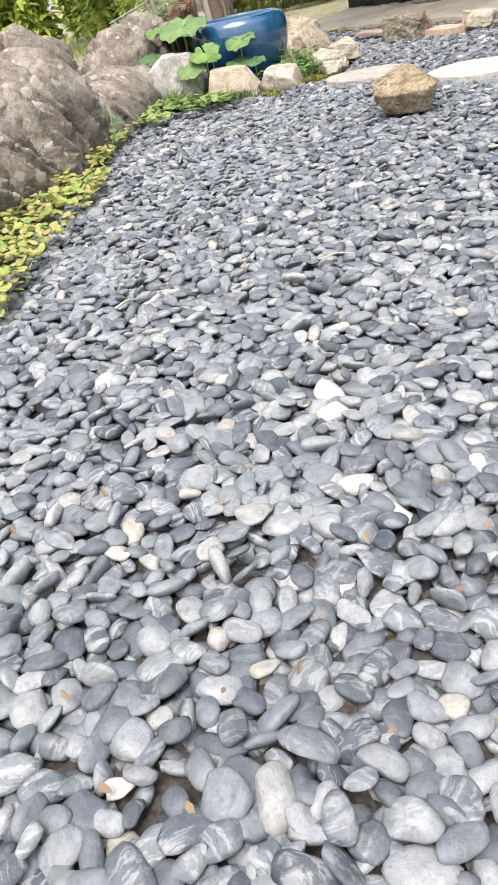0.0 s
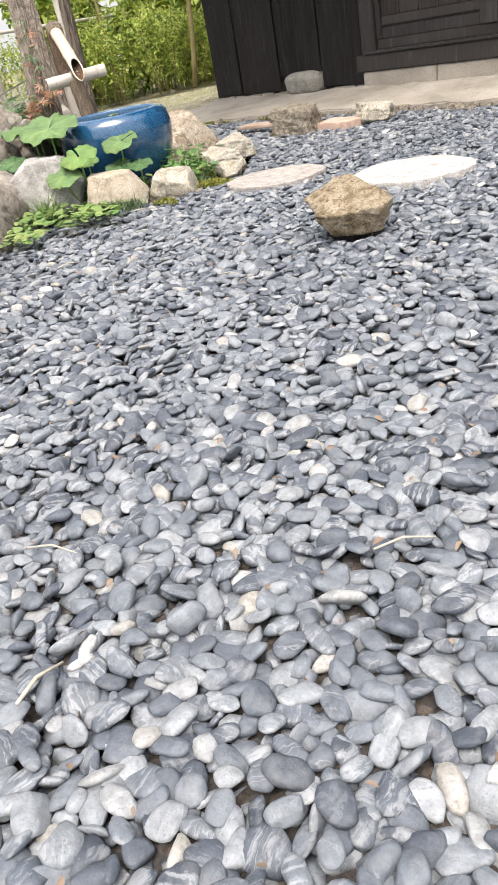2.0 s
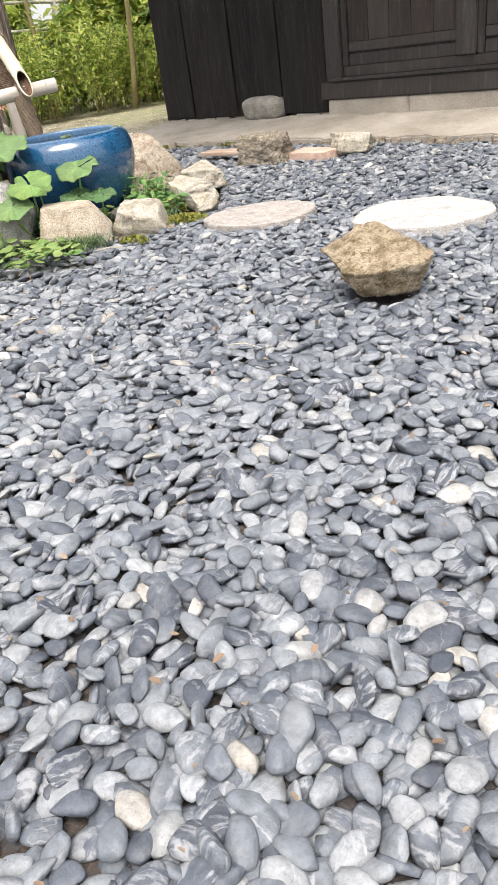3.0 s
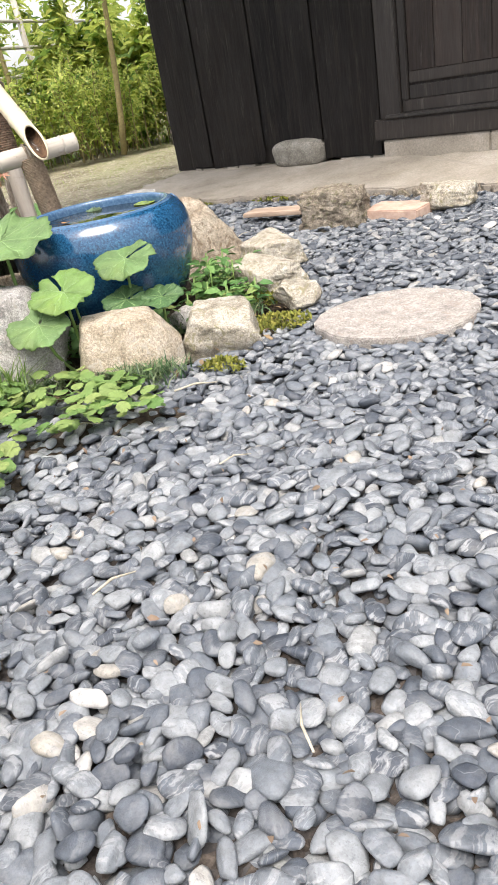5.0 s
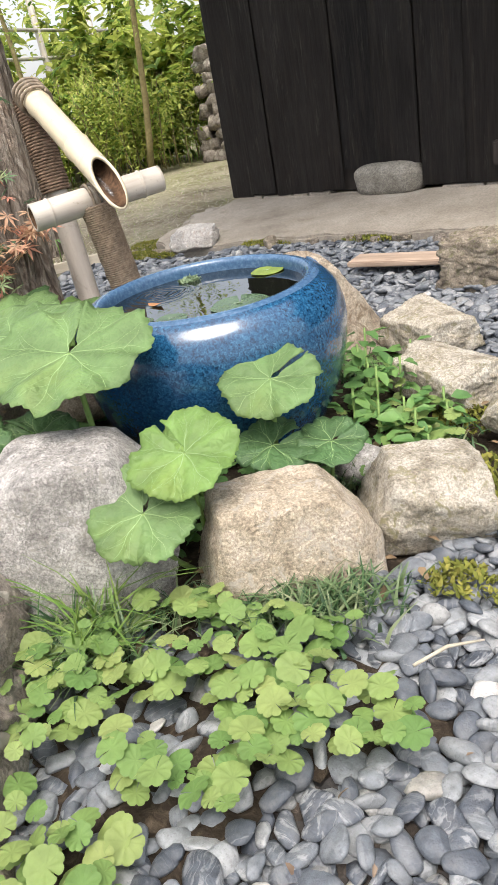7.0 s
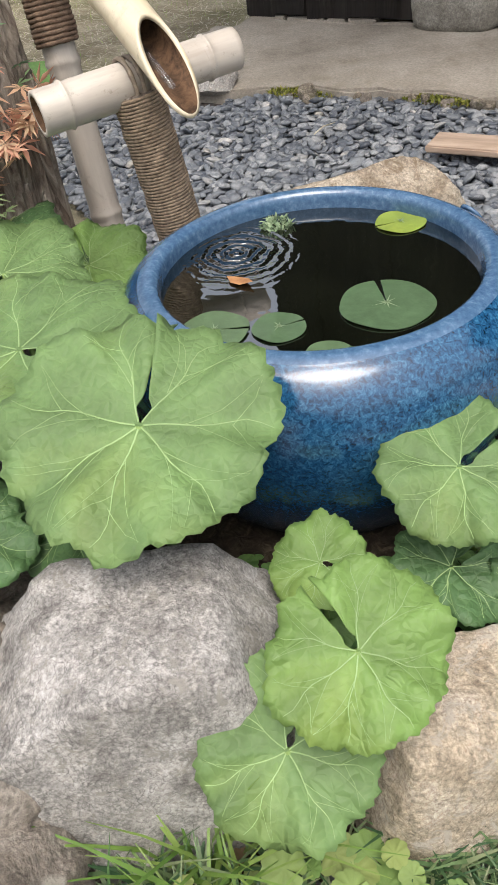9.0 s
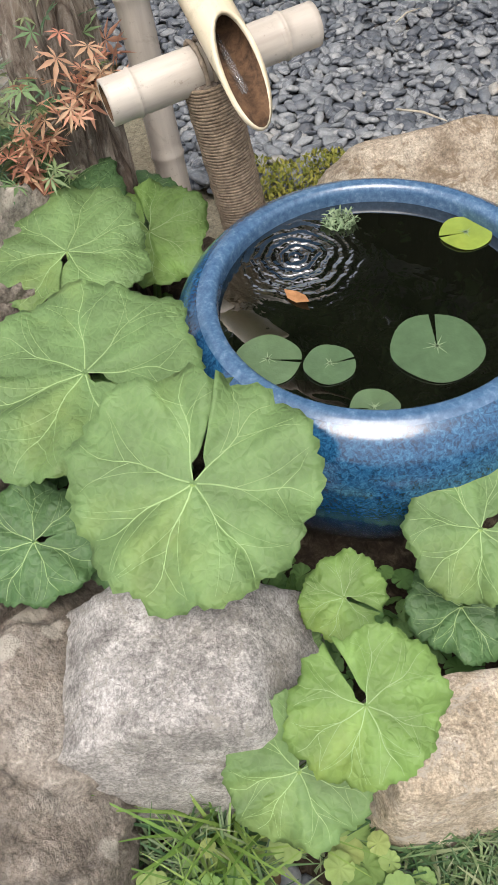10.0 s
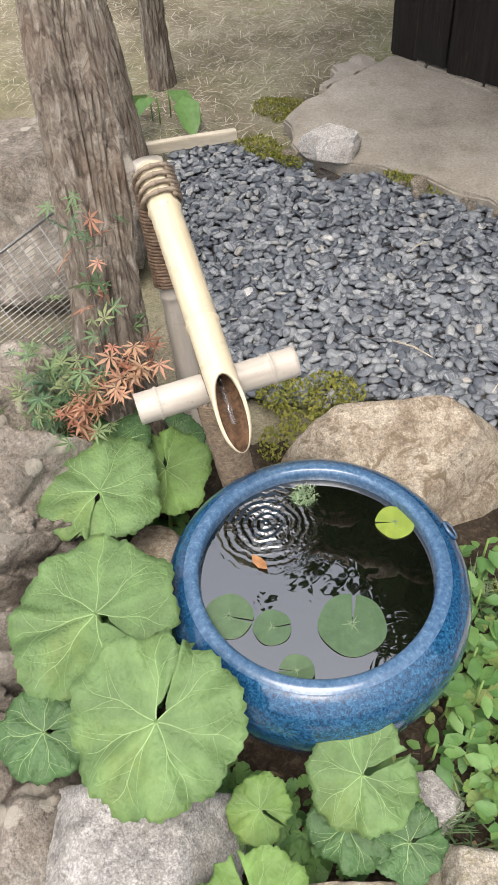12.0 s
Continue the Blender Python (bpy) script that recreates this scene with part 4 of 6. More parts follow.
pad_v = np.array([(-1, 0, 0.1), (-0.4, 0.4, 0.0), (0.3, 0.42, 0.05), (1, 0, 0.25), (0.3, -0.4, 0.05), (-0.4, -0.38, 0.0)]) * 0.035
dead = put_mesh("fallen_leaf", pad_v, [(0, 1, 5), (1, 2, 4, 5), (2, 3, 4)], M_DRYO)
dead.location = (2.83, 1.0, WATER_Z + 0.004)
tagged(dead, "curled orange-brown dead leaf floating on the water", "leaf")


# ---- the bamboo water spout ----
def bamboo_bm(p0, p1, r, nodes, cut=0.0, open_start=False, open_end=True, sides=28, inner=0.78):
    """A hollow cane from p0 to p1, swollen at its nodes (as shares of its length); cut slants the end."""
    p0, p1 = Vector(p0), Vector(p1)
    d = p1 - p0
    length = d.length
    stops = sorted(set([i / 40 for i in range(41)] + [n + e for n in nodes for e in (-0.012, -0.005, 0.0, 0.005, 0.012)]))
    stops = [s for s in stops if 0 <= s <= 1]
    prof = []
    for s in stops:
        bulge = max([0.0] + [1.0 - abs(s - n) / 0.014 for n in nodes])
        groove = max([0.0] + [1.0 - abs(abs(s - n) - 0.018) / 0.01 for n in nodes])
        prof.append((s * length, r * (1 + 0.09 * max(bulge, 0.0) - 0.02 * max(groove, 0.0) - 0.04 * s)))
    bm = bmesh.new()

    def ring(z, q, slant):
        out = []
        for k in range(sides):
            a = 2 * math.pi * k / sides
            zz = z + slant * math.cos(a) * cut * (z / length) ** 6
            out.append(bm.verts.new((q * math.cos(a), q * math.sin(a), zz)))
        return out

    outer = [ring(z, q, 1.0) for z, q in prof]
    for a, b2 in zip(outer, outer[1:]):
        for k in range(sides):
            bm.faces.new((a[k], a[(k + 1) % sides], b2[(k + 1) % sides], b2[k]))
    for want, at in ((open_end, -1), (open_start, 0)):
        end = outer[at]
        if want:
            z, q = prof[at]
            sign = 1 if at == 0 else -1
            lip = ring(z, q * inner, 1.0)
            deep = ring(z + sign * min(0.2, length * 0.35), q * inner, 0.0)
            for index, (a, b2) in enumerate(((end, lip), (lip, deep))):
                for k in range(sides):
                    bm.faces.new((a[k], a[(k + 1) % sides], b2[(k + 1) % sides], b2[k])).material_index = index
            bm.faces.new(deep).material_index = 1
        else:
            bm.faces.new(end)
    return bm


def lay_along(ob, p0, p1, spin=0.0):
    d = Vector(p1) - Vector(p0)
    ob.matrix_basis = Matrix.Translation(p0) @ d.to_track_quat("Z", "Y").to_matrix().to_4x4() @ pose(0, 0, 0, 0, 0, spin)


def coil_bm(length, radius, thick, pitch, wobble=0.0, sides=6, per=26, seed=0):
    pts = []
    n = int(length / pitch * per)
    for k in range(n + 1):
        a = 2 * math.pi * k / per
        z = length * k / max(n, 1)
        w = wobble * noise.noise(Vector((math.cos(a) * 2, math.sin(a) * 2, z * 30 + seed)))
        pts.append((radius * (1 + w) * math.cos(a), radius * (1 + w) * math.sin(a), z + w * pitch))
    return tube_bm(pts, [thick * (1 + 0.18 * math.sin(k * 1.9)) for k in range(len(pts))], sides)


def build_fountain():
    base = Vector((2.53, 1.17, 0.05))
    f = thing("bamboo_fountain", "bamboo water spout resting on rope-bound posts beside the jar", "fountain", *base)

    def loc(p):
        return Vector(p) - base

    def cane(name, p0, p1, r, nodes, material, label="", spin=0.0, **kw):
        ob = part(name, bamboo_bm(p0, p1, r, nodes, **kw), material, f, label, True)
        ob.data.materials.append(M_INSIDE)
        lay_along(ob, loc(p0), loc(p1), spin)
        return ob

    top, tip = Vector((1.93, 1.39, 1.15)), Vector((2.615, 1.115, 0.83))
    cane("spout", top, tip, 0.047, [0.18, 0.66], M_BAMBOO, "pale bamboo spout cut on a slant", -90, cut=0.1)
    a, c = Vector((2.365, 0.965, 0.762)), Vector((2.545, 1.4, 0.79))
    cane("cross_bar", a, c, 0.046, [0.13, 0.84], M_BAMBOO_OLD, "grey weathered bamboo cross bar", open_start=True)
    # the post wound with straw rope
    p0, p1 = Vector((2.55, 1.2, 0.04)), Vector((2.46, 1.16, 0.76))
    ob = part("rope_post", tube_bm([(0, 0, 0), (0, 0, (p1 - p0).length)], 0.05, 20), M_BARK, f, "", True)
    lay_along(ob, loc(p0), loc(p1))
    rope = part("rope_winding", coil_bm((p1 - p0).length, 0.053, 0.0041, 0.0072, 0.045), M_ROPE, f, "close winding of straw rope", True)
    lay_along(rope, loc(p0), loc(p1))
    for k in range(4):
        ob = part("lashing", coil_bm(0.012, 0.052, 0.0055, 0.011, 0.03, seed=k), M_CANE, f, "", True)
        q = a.lerp(c, 0.42 + 0.04 * k)
        lay_along(ob, loc(q), loc(q + (c - a)))
    drip = part("trickle", tube_bm([(2.5, 1.161, 0.852), (2.57, 1.133, 0.815), (2.612, 1.116, 0.793), (2.62, 1.113, 0.775)], [0.004, 0.008, 0.009, 0.003], 10), M_TRICKLE, f, "clear trickle of water on the spout's lip", True)
    drip.location = -base
    # the leaning back post with its bindings
    p0, p1 = Vector((2.07, 1.32, 0.03)), Vector((1.9, 1.4, 1.17))
    cane("back_post", p0, p1, 0.046, [0.27, 0.62], M_BAMBOO_OLD, "grey weathered bamboo post", open_end=False)
    d = p1 - p0
    ob = part("rope_binding", coil_bm(d.length * 0.3, 0.054, 0.0065, 0.0115, 0.06), M_ROPE_D, f, "dark straw rope binding", True)
    lay_along(ob, loc(p0 + d * 0.66), loc(p1))
    axis = (tip - top).normalized()
    for k in range(4):
        ob = part("cane_hoop", coil_bm(0.015, 0.058, 0.007, 0.013, 0.04, seed=9 + k), M_CANE, f, "", True)
        q = top + axis * (0.012 + 0.03 * k)
        lay_along(ob, loc(q), loc(q + axis + Vector((0, 0, -0.25))))
    return f


build_fountain()


# ---- large butterbur leaves ----
def butterbur(x, y, z, r, notch, tilt, material, label, seed, root=None, gap=9.0, cup=0.07):
    """A round leaf with a toothed rim, a deep notch and branching veins, on its own stalk."""
    rnd = random.Random(seed)
    leaf = thing("butterbur", label, "plant", x, y, z, group="butterbur leaves")
    turn = pose(0, 0, 0, tilt[0], tilt[1], 0)
    rings, seg = 12, 132
    a0, a1 = radians(notch + gap / 2), radians(notch + 360 - gap / 2)
    mains = [a0 + (a1 - a0) * (k + 0.5 + rnd.uniform(-0.2, 0.2)) / 7 for k in range(7)]

    def surface(rho, a):
        edge = 0.95 + 0.075 * abs(math.sin(5.5 * a + seed)) ** 0.6 + 0.16 * noise.noise(Vector((math.cos(a) * 1.5, math.sin(a) * 1.5, seed)))
        open_up = min(abs(a - a0), abs(a - a1))
        edge *= 1 - 0.16 * math.exp(-(open_up / 0.16) ** 2) + 0.025 * math.sin(open_up * 31 + seed * 2) * noise.noise(Vector((a * 4, seed, 2)))
        q = rho * r * edge
        near = min(abs(a - m) for m in mains)
        crease = 0.055 * r * min(near / 0.3, 1.0) * rho + 0.04 * r * rho * noise.noise(Vector((rho * 6 * math.cos(a), rho * 6 * math.sin(a), seed)))
        z = cup * r * (rho**1.5) * (0.5 + 0.5 * math.cos(2 * a + seed)) + crease + 0.19 * r * rho * rho * noise.noise(Vector((math.cos(a) * 2.6, math.sin(a) * 2.6, seed + rho))) + 0.045 * r * math.exp(-(open_up / 0.25) ** 2) * rho * (1 if a > math.pi + a0 - 0.5 * (a1 - a0) + 0 and abs(a - a1) < abs(a - a0) else -0.3) - 0.05 * r * max(0.0, rho - 0.72) / 0.28
        return Vector((q * math.cos(a), q * math.sin(a), z))

    v, f = [tuple(surface(0.02, a0))], []
    for i in range(1, rings + 1):
        for k in range(seg + 1):
            q = i / rings
            shut = radians(2.5) - radians(26) * math.exp(-((q - 0.1) / 0.11) ** 2) + radians(9) * max(0.0, q - 0.3)
            a = (a0 - shut) + (a1 - a0 + 2 * shut) * k / seg
            tooth = 0.03 * (k % 3) / 2 + 0.045 * noise.noise(Vector((k * 0.31, seed, 0))) if i == rings else 0.0
            v.append(tuple(surface(i / rings + tooth, a)))
    w = seg + 1
    for k in range(seg):
        f.append((0, 1 + k, 2 + k))
        for i in range(rings - 1):
            p = 1 + i * w + k
            f.append((p, p + w, p + w + 1, p + 1))
    blade = put_mesh("blade", v, f, material, leaf)
    solid = blade.modifiers.new("thick", "SOLIDIFY")
    solid.thickness = 0.0016
    blade.matrix_basis = turn
    def rib(path, widths):
        start = len(verts)
        for (p, q), wd in zip(zip(path, path[1:] + path[-1:]), widths):
            d = (q - p) if (q - p).length > 1e-6 else (path[-1] - path[-2])
            side = Vector((-d.y, d.x, 0)).normalized() * wd
            verts.extend([tuple(p - side + Vector((0, 0, 0.0008))), tuple(p + Vector((0, 0, wd * 0.7 + 0.001))), tuple(p + side + Vector((0, 0, 0.0008)))])
        for k in range(len(path) - 1):
            i = start + 3 * k
            faces.extend([(i, i + 3, i + 4, i + 1), (i + 1, i + 4, i + 5, i + 2)])

    for m in mains:
        verts, faces = [], []
        path = [surface(0.03 + 0.92 * k / 9, m + 0.05 * math.sin(k + seed)) for k in range(10)]
        rib(path, [0.0055 * r * (1.05 - k / 10) + 0.0003 for k in range(10)])
        for side in (-1, 1):
            for at in (0.34 + rnd.uniform(-0.06, 0.06), 0.6 + rnd.uniform(-0.08, 0.08)):
                reach = (a1 - a0) / 14 * rnd.uniform(0.6, 0.9)
                path = [surface(at + (0.93 - at) * k / 5, m + side * reach * (k / 5) ** 0.8) for k in range(6)]
                rib(path, [0.002 * r * (1.05 - k / 6) + 0.00012 for k in range(6)])
        ribs = put_mesh("vein", verts, faces, M_VEIN, leaf, label="pale raised vein")
        ribs.matrix_basis = turn
    rx, ry = root or (x - 0.05, y + 0.05)
    end = Vector((rx - x, ry - y, ground_height(rx, ry) - z))
    pts = [end * t + Vector((end.x * 0.2, end.y * 0.2, 0)) * math.sin(math.pi * t) * -1 for t in (0, 0.15, 0.3, 0.5, 0.7, 0.85, 1.0)]
    part("stalk", tube_bm(pts, [0.004 + 0.03 * r * (0.4 + 0.6 * t / 6) for t in range(7)], 10), M_STALK, leaf, "", True)
    return leaf


BIG = "broad round green butterbur leaf with pale veins"
butterbur(3.02, 0.528, 0.52, 0.205, 118, (15, 13), M_BUTTER, BIG + " against the jar", 1, (2.92, 0.6), 10)
butterbur(2.292, 0.805, 0.46, 0.185, -50, (4, 9), M_BUTTER, BIG + " on a long stalk", 2, (2.4, 0.75), 5)
butterbur(2.683, 0.568, 0.52, 0.215, 15, (5, 3), M_BUTTER, BIG + " above the boulders", 3, (2.6, 0.6))
butterbur(2.29, 1.04, 0.37, 0.15, 150, (16, 16), M_BUTTER_Y, "yellow-green butterbur leaf beside the rope post", 4, (2.3, 0.98))
butterbur(3.385, 0.845, 0.36, 0.13, 75, (16, 12), M_BUTTER, "round green butterbur leaf leaning on the jar", 5, (3.36, 0.8), 22)
butterbur(3.42, 0.48, 0.34, 0.122, 165, (18, 18), M_BUTTER_Y, "young yellow-green butterbur leaf over the granite stone", 6, (3.36, 0.55), 24)
butterbur(3.39, 0.35, 0.25, 0.118, 110, (22, 24), M_BUTTER, "round green butterbur leaf hanging between two stones", 7, (3.34, 0.5))
butterbur(3.262, 0.622, 0.27, 0.08, 20, (14, 12), M_BUTTER_Y, "small young butterbur leaf between the stones", 8, (3.25, 0.66), 20)
# most low and back leaves take the green darkened for shade
butterbur(3.42, 0.77, 0.21, 0.1, 70, (12, 14), M_BUTTER_SHADE, "butterbur leaf low by the jar, its green darkened for shade", 9, (3.38, 0.8), 26)
butterbur(3.54, 0.86, 0.2, 0.09, 70, (12, 12), M_BUTTER_SHADE, "butterbur leaf low by the jar, its green darkened for shade", 10, (3.47, 0.9))
butterbur(2.775, 0.305, 0.34, 0.12, 60, (8, 14), M_BUTTER_SHADE, "butterbur leaf among the boulders, its green darkened for shade", 11, (2.7, 0.4))
butterbur(2.1, 0.9, 0.46, 0.19, -30, (8, 10), M_BUTTER_SHADE, BIG + ", back of clump", 12, (2.15, 0.9))
butterbur(2.14, 1.14, 0.31, 0.13, 200, (10, 10), M_BUTTER_SHADE, BIG + ", back of clump", 13, (2.2, 1.05))
butterbur(2.88, 0.45, 0.3, 0.11, 190, (4, 12), M_BUTTER_SHADE, "butterbur leaf under the larger ones, its green darkened for shade", 14, (2.84, 0.52))
butterbur(3.24, 0.52, 0.2, 0.05, 60, (14, 18), M_BUTTER, "small round butterbur leaf by the granite stone", 15, (3.24, 0.58))


# ---- trees, shrubs and fence ----
def bark_trunk(spine, radii, lean, sides, tree, fine=26):
    """A standing trunk, its bark broken into long shaggy plates; spine gives x and z, lean the drift in y at those heights."""
    heights = [z for x, z in spine]
    spine, v, f = smooth_profile(spine, fine), [], []
    for i, (px, pz) in enumerate(spine):
        base_r, py = float(np.interp(pz, heights, radii)), float(np.interp(pz, heights, lean))
        for k in range(sides):
            a = 2 * math.pi * k / sides
            ca, sa = math.cos(a), math.sin(a)
            lump = noise.noise(Vector((ca * 1.6, sa * 1.6, pz * 1.1))) * 0.2
            far, _ = noise.voronoi(Vector((ca * 3.4 + 0.6 * noise.noise(Vector((ca, sa, pz * 3))), sa * 3.4, pz * 2.4)))
            plate = min(1.0, (far[1] - far[0]) / 0.16) * 0.17
            shag = 0.1 * noise.noise(Vector((ca * 9, sa * 9, pz * 3.2))) + 0.08 * noise.noise(Vector((ca * 20, sa * 20, pz * 9)))
            r = base_r * (0.88 + lump + plate + shag)
            v.append((px + r * ca, py + r * sa, pz))
    for i in range(len(spine) - 1):
        for k in range(sides):
            j = (k + 1) % sides
            f.append((i * sides + k, i * sides + j, (i + 1) * sides + j, (i + 1) * sides + k))
    return put_mesh("trunk", v, f, M_BARK, tree, smooth=False)


def build_tree():
    tree = thing("garden_tree", "old leaning tree trunk with shaggy peeling grey-brown bark", "tree", 1.9, 1.17, 0.0)

    def limb(points, radii, name, sides=22, rough=0.12):
        bm = tube_bm([tuple(p) for p in points], radii, sides)
        bmesh.ops.subdivide_edges(bm, edges=[e for e in bm.edges if e.calc_length() > 0.06], cuts=2)
        for v in bm.verts:
            a = math.atan2(v.co.y, v.co.x)
            w = noise.noise(Vector((math.cos(a) * 3, math.sin(a) * 3, v.co.z * 1.2))) + 0.6 * noise.noise(Vector((math.cos(a) * 9, math.sin(a) * 9, v.co.z * 2.5)))
            d = Vector((math.cos(a), math.sin(a), 0))
            v.co += d * w * rough * radii[0]
        return part(name, bm, M_BARK, tree, "", True)

    bark_trunk([(0.16, -0.05), (0.14, 0.2), (0.1, 0.5), (0.05, 0.7), (-0.03, 0.9), (-0.15, 1.1), (-0.29, 1.3), (-0.48, 1.6), (-0.72, 2.1), (-1.05, 3.0)],
               [0.16, 0.125, 0.112, 0.106, 0.105, 0.106, 0.108, 0.105, 0.1, 0.08], [-0.14, -0.12, -0.09, -0.05, 0.01, 0.09, 0.17, 0.28, 0.42, 0.62], 90, tree)
    # limbs and crown are unseen, added to darken the reflection in the jar
    limb([(-0.62, 0.36, 1.9), (-0.6, 0.8, 2.6), (-0.6, 1.4, 3.3), (-0.5, 2.2, 4.1)], [0.07, 0.065, 0.05, 0.03], "limb", 14)
    limb([(-0.95, 0.55, 2.7), (-1.1, 1.0, 3.3), (-1.6, 1.7, 4.0)], [0.06, 0.05, 0.03], "limb", 12)
    limb([(-0.75, 0.42, 2.2), (-0.3, 1.2, 3.2), (0.4, 2.3, 4.2)], [0.06, 0.05, 0.03], "limb", 12)
    r = np.random.default_rng(21)
    n = 15000
    centre = r.normal(0, 1, (70, 3)) * (1.15, 0.36, 0.34) + (-0.45, 2.45, 4.3)
    p = centre[r.integers(0, 70, n)] + r.normal(0, 0.24, (n, 3))
    leaf_v, leaf_f = small_leaf(1.0, 0.45)
    s = r.uniform(0.09, 0.15, n)
    crown = scatter("crown", leaf_v, leaf_f, p, np.stack([s, s, s], 1), r.uniform(-0.8, 0.8, n), r.uniform(-0.8, 0.8, n), r.uniform(0, 6.28, n), M_CROWN, tree)
    return tree


def back_trunk(x, y, points, radii, label):
    t = thing("old_trunk", label, "tree", x, y, 0.0, group="trunks behind the fountain")
    bark_trunk([(p[0], p[2]) for p in points], radii, [0.04 * p[2] for p in points], 40, t, 20)


back_trunk(-0.2, 2.5, [(0.0, 0.0, -0.08), (-0.08, 0.02, 0.3), (-0.18, 0.02, 0.75), (-0.35, 0.05, 1.4), (-0.5, 0.1, 2.4)], [0.085, 0.075, 0.07, 0.065, 0.05], "leaning weathered trunk standing at the gravel edge")
back_trunk(-1.27, 3.43, [(0.0, 0.0, -0.08), (-0.03, 0.02, 0.4), (-0.06, 0.02, 1.2), (-0.1, 0.05, 2.6)], [0.1, 0.08, 0.075, 0.06], "brown upright trunk beyond the gravel")


def small_leaf(length, width, fold=0.12):
    """A pointed leaf of six triangles along +x."""
    v = np.array([(0, 0, 0), (0.3, width / 2, fold), (0.3, -width / 2, fold), (0.45, 0, 0.02), (0.75, width * 0.35, fold * 0.4), (0.75, -width * 0.35, fold * 0.4), (1, 0, -0.08)], float) * (length, length, length)
    f = np.array([(0, 3, 1), (0, 2, 3), (1, 3, 4), (3, 2, 5), (3, 6, 4), (3, 5, 6)])
    return v, f


def lobed_leaf(lobes=9, per=5):
    """A small round scalloped leaf, pleated along its veins, with a notch at its stalk."""
    seg = lobes * per
    v, f = [(0, 0, -0.1)], []
    for ring in (0.55, 1.0):
        for k in range(seg + 1):
            u = k / seg
            a = 0.05 + (2 * math.pi - 0.1) * u
            bump = abs(math.sin(math.pi * lobes * u)) ** 0.6
            r = ring * (0.9 + 0.11 * bump * ring) * (1.06 - 0.1 * math.cos(a))
            v.append((r * math.cos(a), r * math.sin(a), 0.09 * ring * (1 - bump) + 0.07 * ring * math.cos(2 * a + 0.6) - 0.1 * (ring - 0.55)))
    for k in range(seg):
        f += [(0, 1 + k, 2 + k), (1 + k, seg + 2 + k, seg + 3 + k), (1 + k, seg + 3 + k, 2 + k)]
    return np.array(v, float), np.array(f)


build_tree()


def shrub(name, x, y, w, d, h, stems, leaves, seed, label, size=(0.06, 0.12), group="shrubs behind the barn corner", low=0.12):
    r = np.random.default_rng(seed)
    ob = thing(name, label, "shrub", x, y, -0.02, group=group)
    tips = []
    for k in range(stems):
        bx, by = r.normal(0, w * 0.22), r.normal(0, d * 0.22)
        tx, ty, tz = bx + r.normal(0, w * 0.25), by + r.normal(0, d * 0.25), h * r.uniform(0.65, 1.0)
        pts = [(bx + (tx - bx) * t**1.4 + 0.02 * math.sin(5 * t + k), by + (ty - by) * t**1.4, tz * t) for t in (0, 0.2, 0.4, 0.6, 0.8, 1.0)]
        part("stem", tube_bm(pts, [0.011 - 0.0016 * i for i in range(6)], 6), M_TWIG, ob, "", True)
        tips.append(pts)
    n = leaves
    pick = r.integers(0, stems, n)
    t = low + (1 - low) * r.beta(1.6, 1.3, n)
    allp = np.array(tips)
    i = np.minimum((t * 5).astype(int), 4)
    fr = t * 5 - i
    p = allp[pick, i] * (1 - fr)[:, None] + allp[pick, i + 1] * fr[:, None] + r.normal(0, 0.085, (n, 3)) * (1.2, 1.2, 0.8)
    p[:, 2] = np.maximum(p[:, 2], 0.04)
    v, f = small_leaf(1.0, 0.42)
    s = r.uniform(*size, n)
    scatter("foliage", v, f, p, np.stack([s, s, s], 1), r.normal(0, 0.45, n), r.normal(0.25, 0.4, n), r.uniform(0, 6.28, n), M_SHRUB, ob)
    return ob


SHRUB = "leafy yellow-green shrub with thin upright stems"
for i, (x, y, w, h, leaves) in enumerate([(-4.9, 8.4, 1.1, 1.9, 2600), (-5.3, 7.5, 1.2, 2.0, 2800), (-5.7, 6.6, 1.2, 1.9, 2600), (-4.9, 9.6, 1.2, 2.1, 2600), (-6.4, 8.4, 1.4, 2.3, 2800), (-6.6, 7.2, 1.4, 2.2, 2800), (-6.2, 5.6, 1.3, 1.8, 2600), (-7.4, 6.2, 1.5, 2.0, 2600), (-7.0, 9.6, 1.6, 2.5, 2800), (-5.7, 10.4, 1.5, 2.4, 2600), (-6.9, 4.6, 1.4, 1.7, 2400), (-7.9, 5.2, 1.5, 2.0, 2400)]):
    shrub("shrub", x, y, w, w * 0.8, h * 0.86, 14, int(leaves * 0.6), 40 + i, SHRUB)

for i, (x, y, h) in enumerate([(-8.0, 7.5, 2.6), (-6.6, 9.5, 3.0), (-4.2, 10.5, 3.2), (-2.0, 11.0, 3.2), (-9.0, 5.0, 2.4), (-9.5, 2.5, 2.2), (-0.2, 11.5, 3.0), (-12.0, 9.5, 3.2), (-10.0, 12.5, 3.4), (-13.0, 6.0, 3.0), (-12.0, 2.0, 2.8), (-6.5, 13.5, 3.4), (-11.0, -1.0, 2.6)]):
    shrub("hedge_bush", x, y, 2.8, 2.0, h, 16, 5000, 80 + i, "dense light green bush at the far edge of the garden", (0.18, 0.34), "far hedge bushes", 0.02)


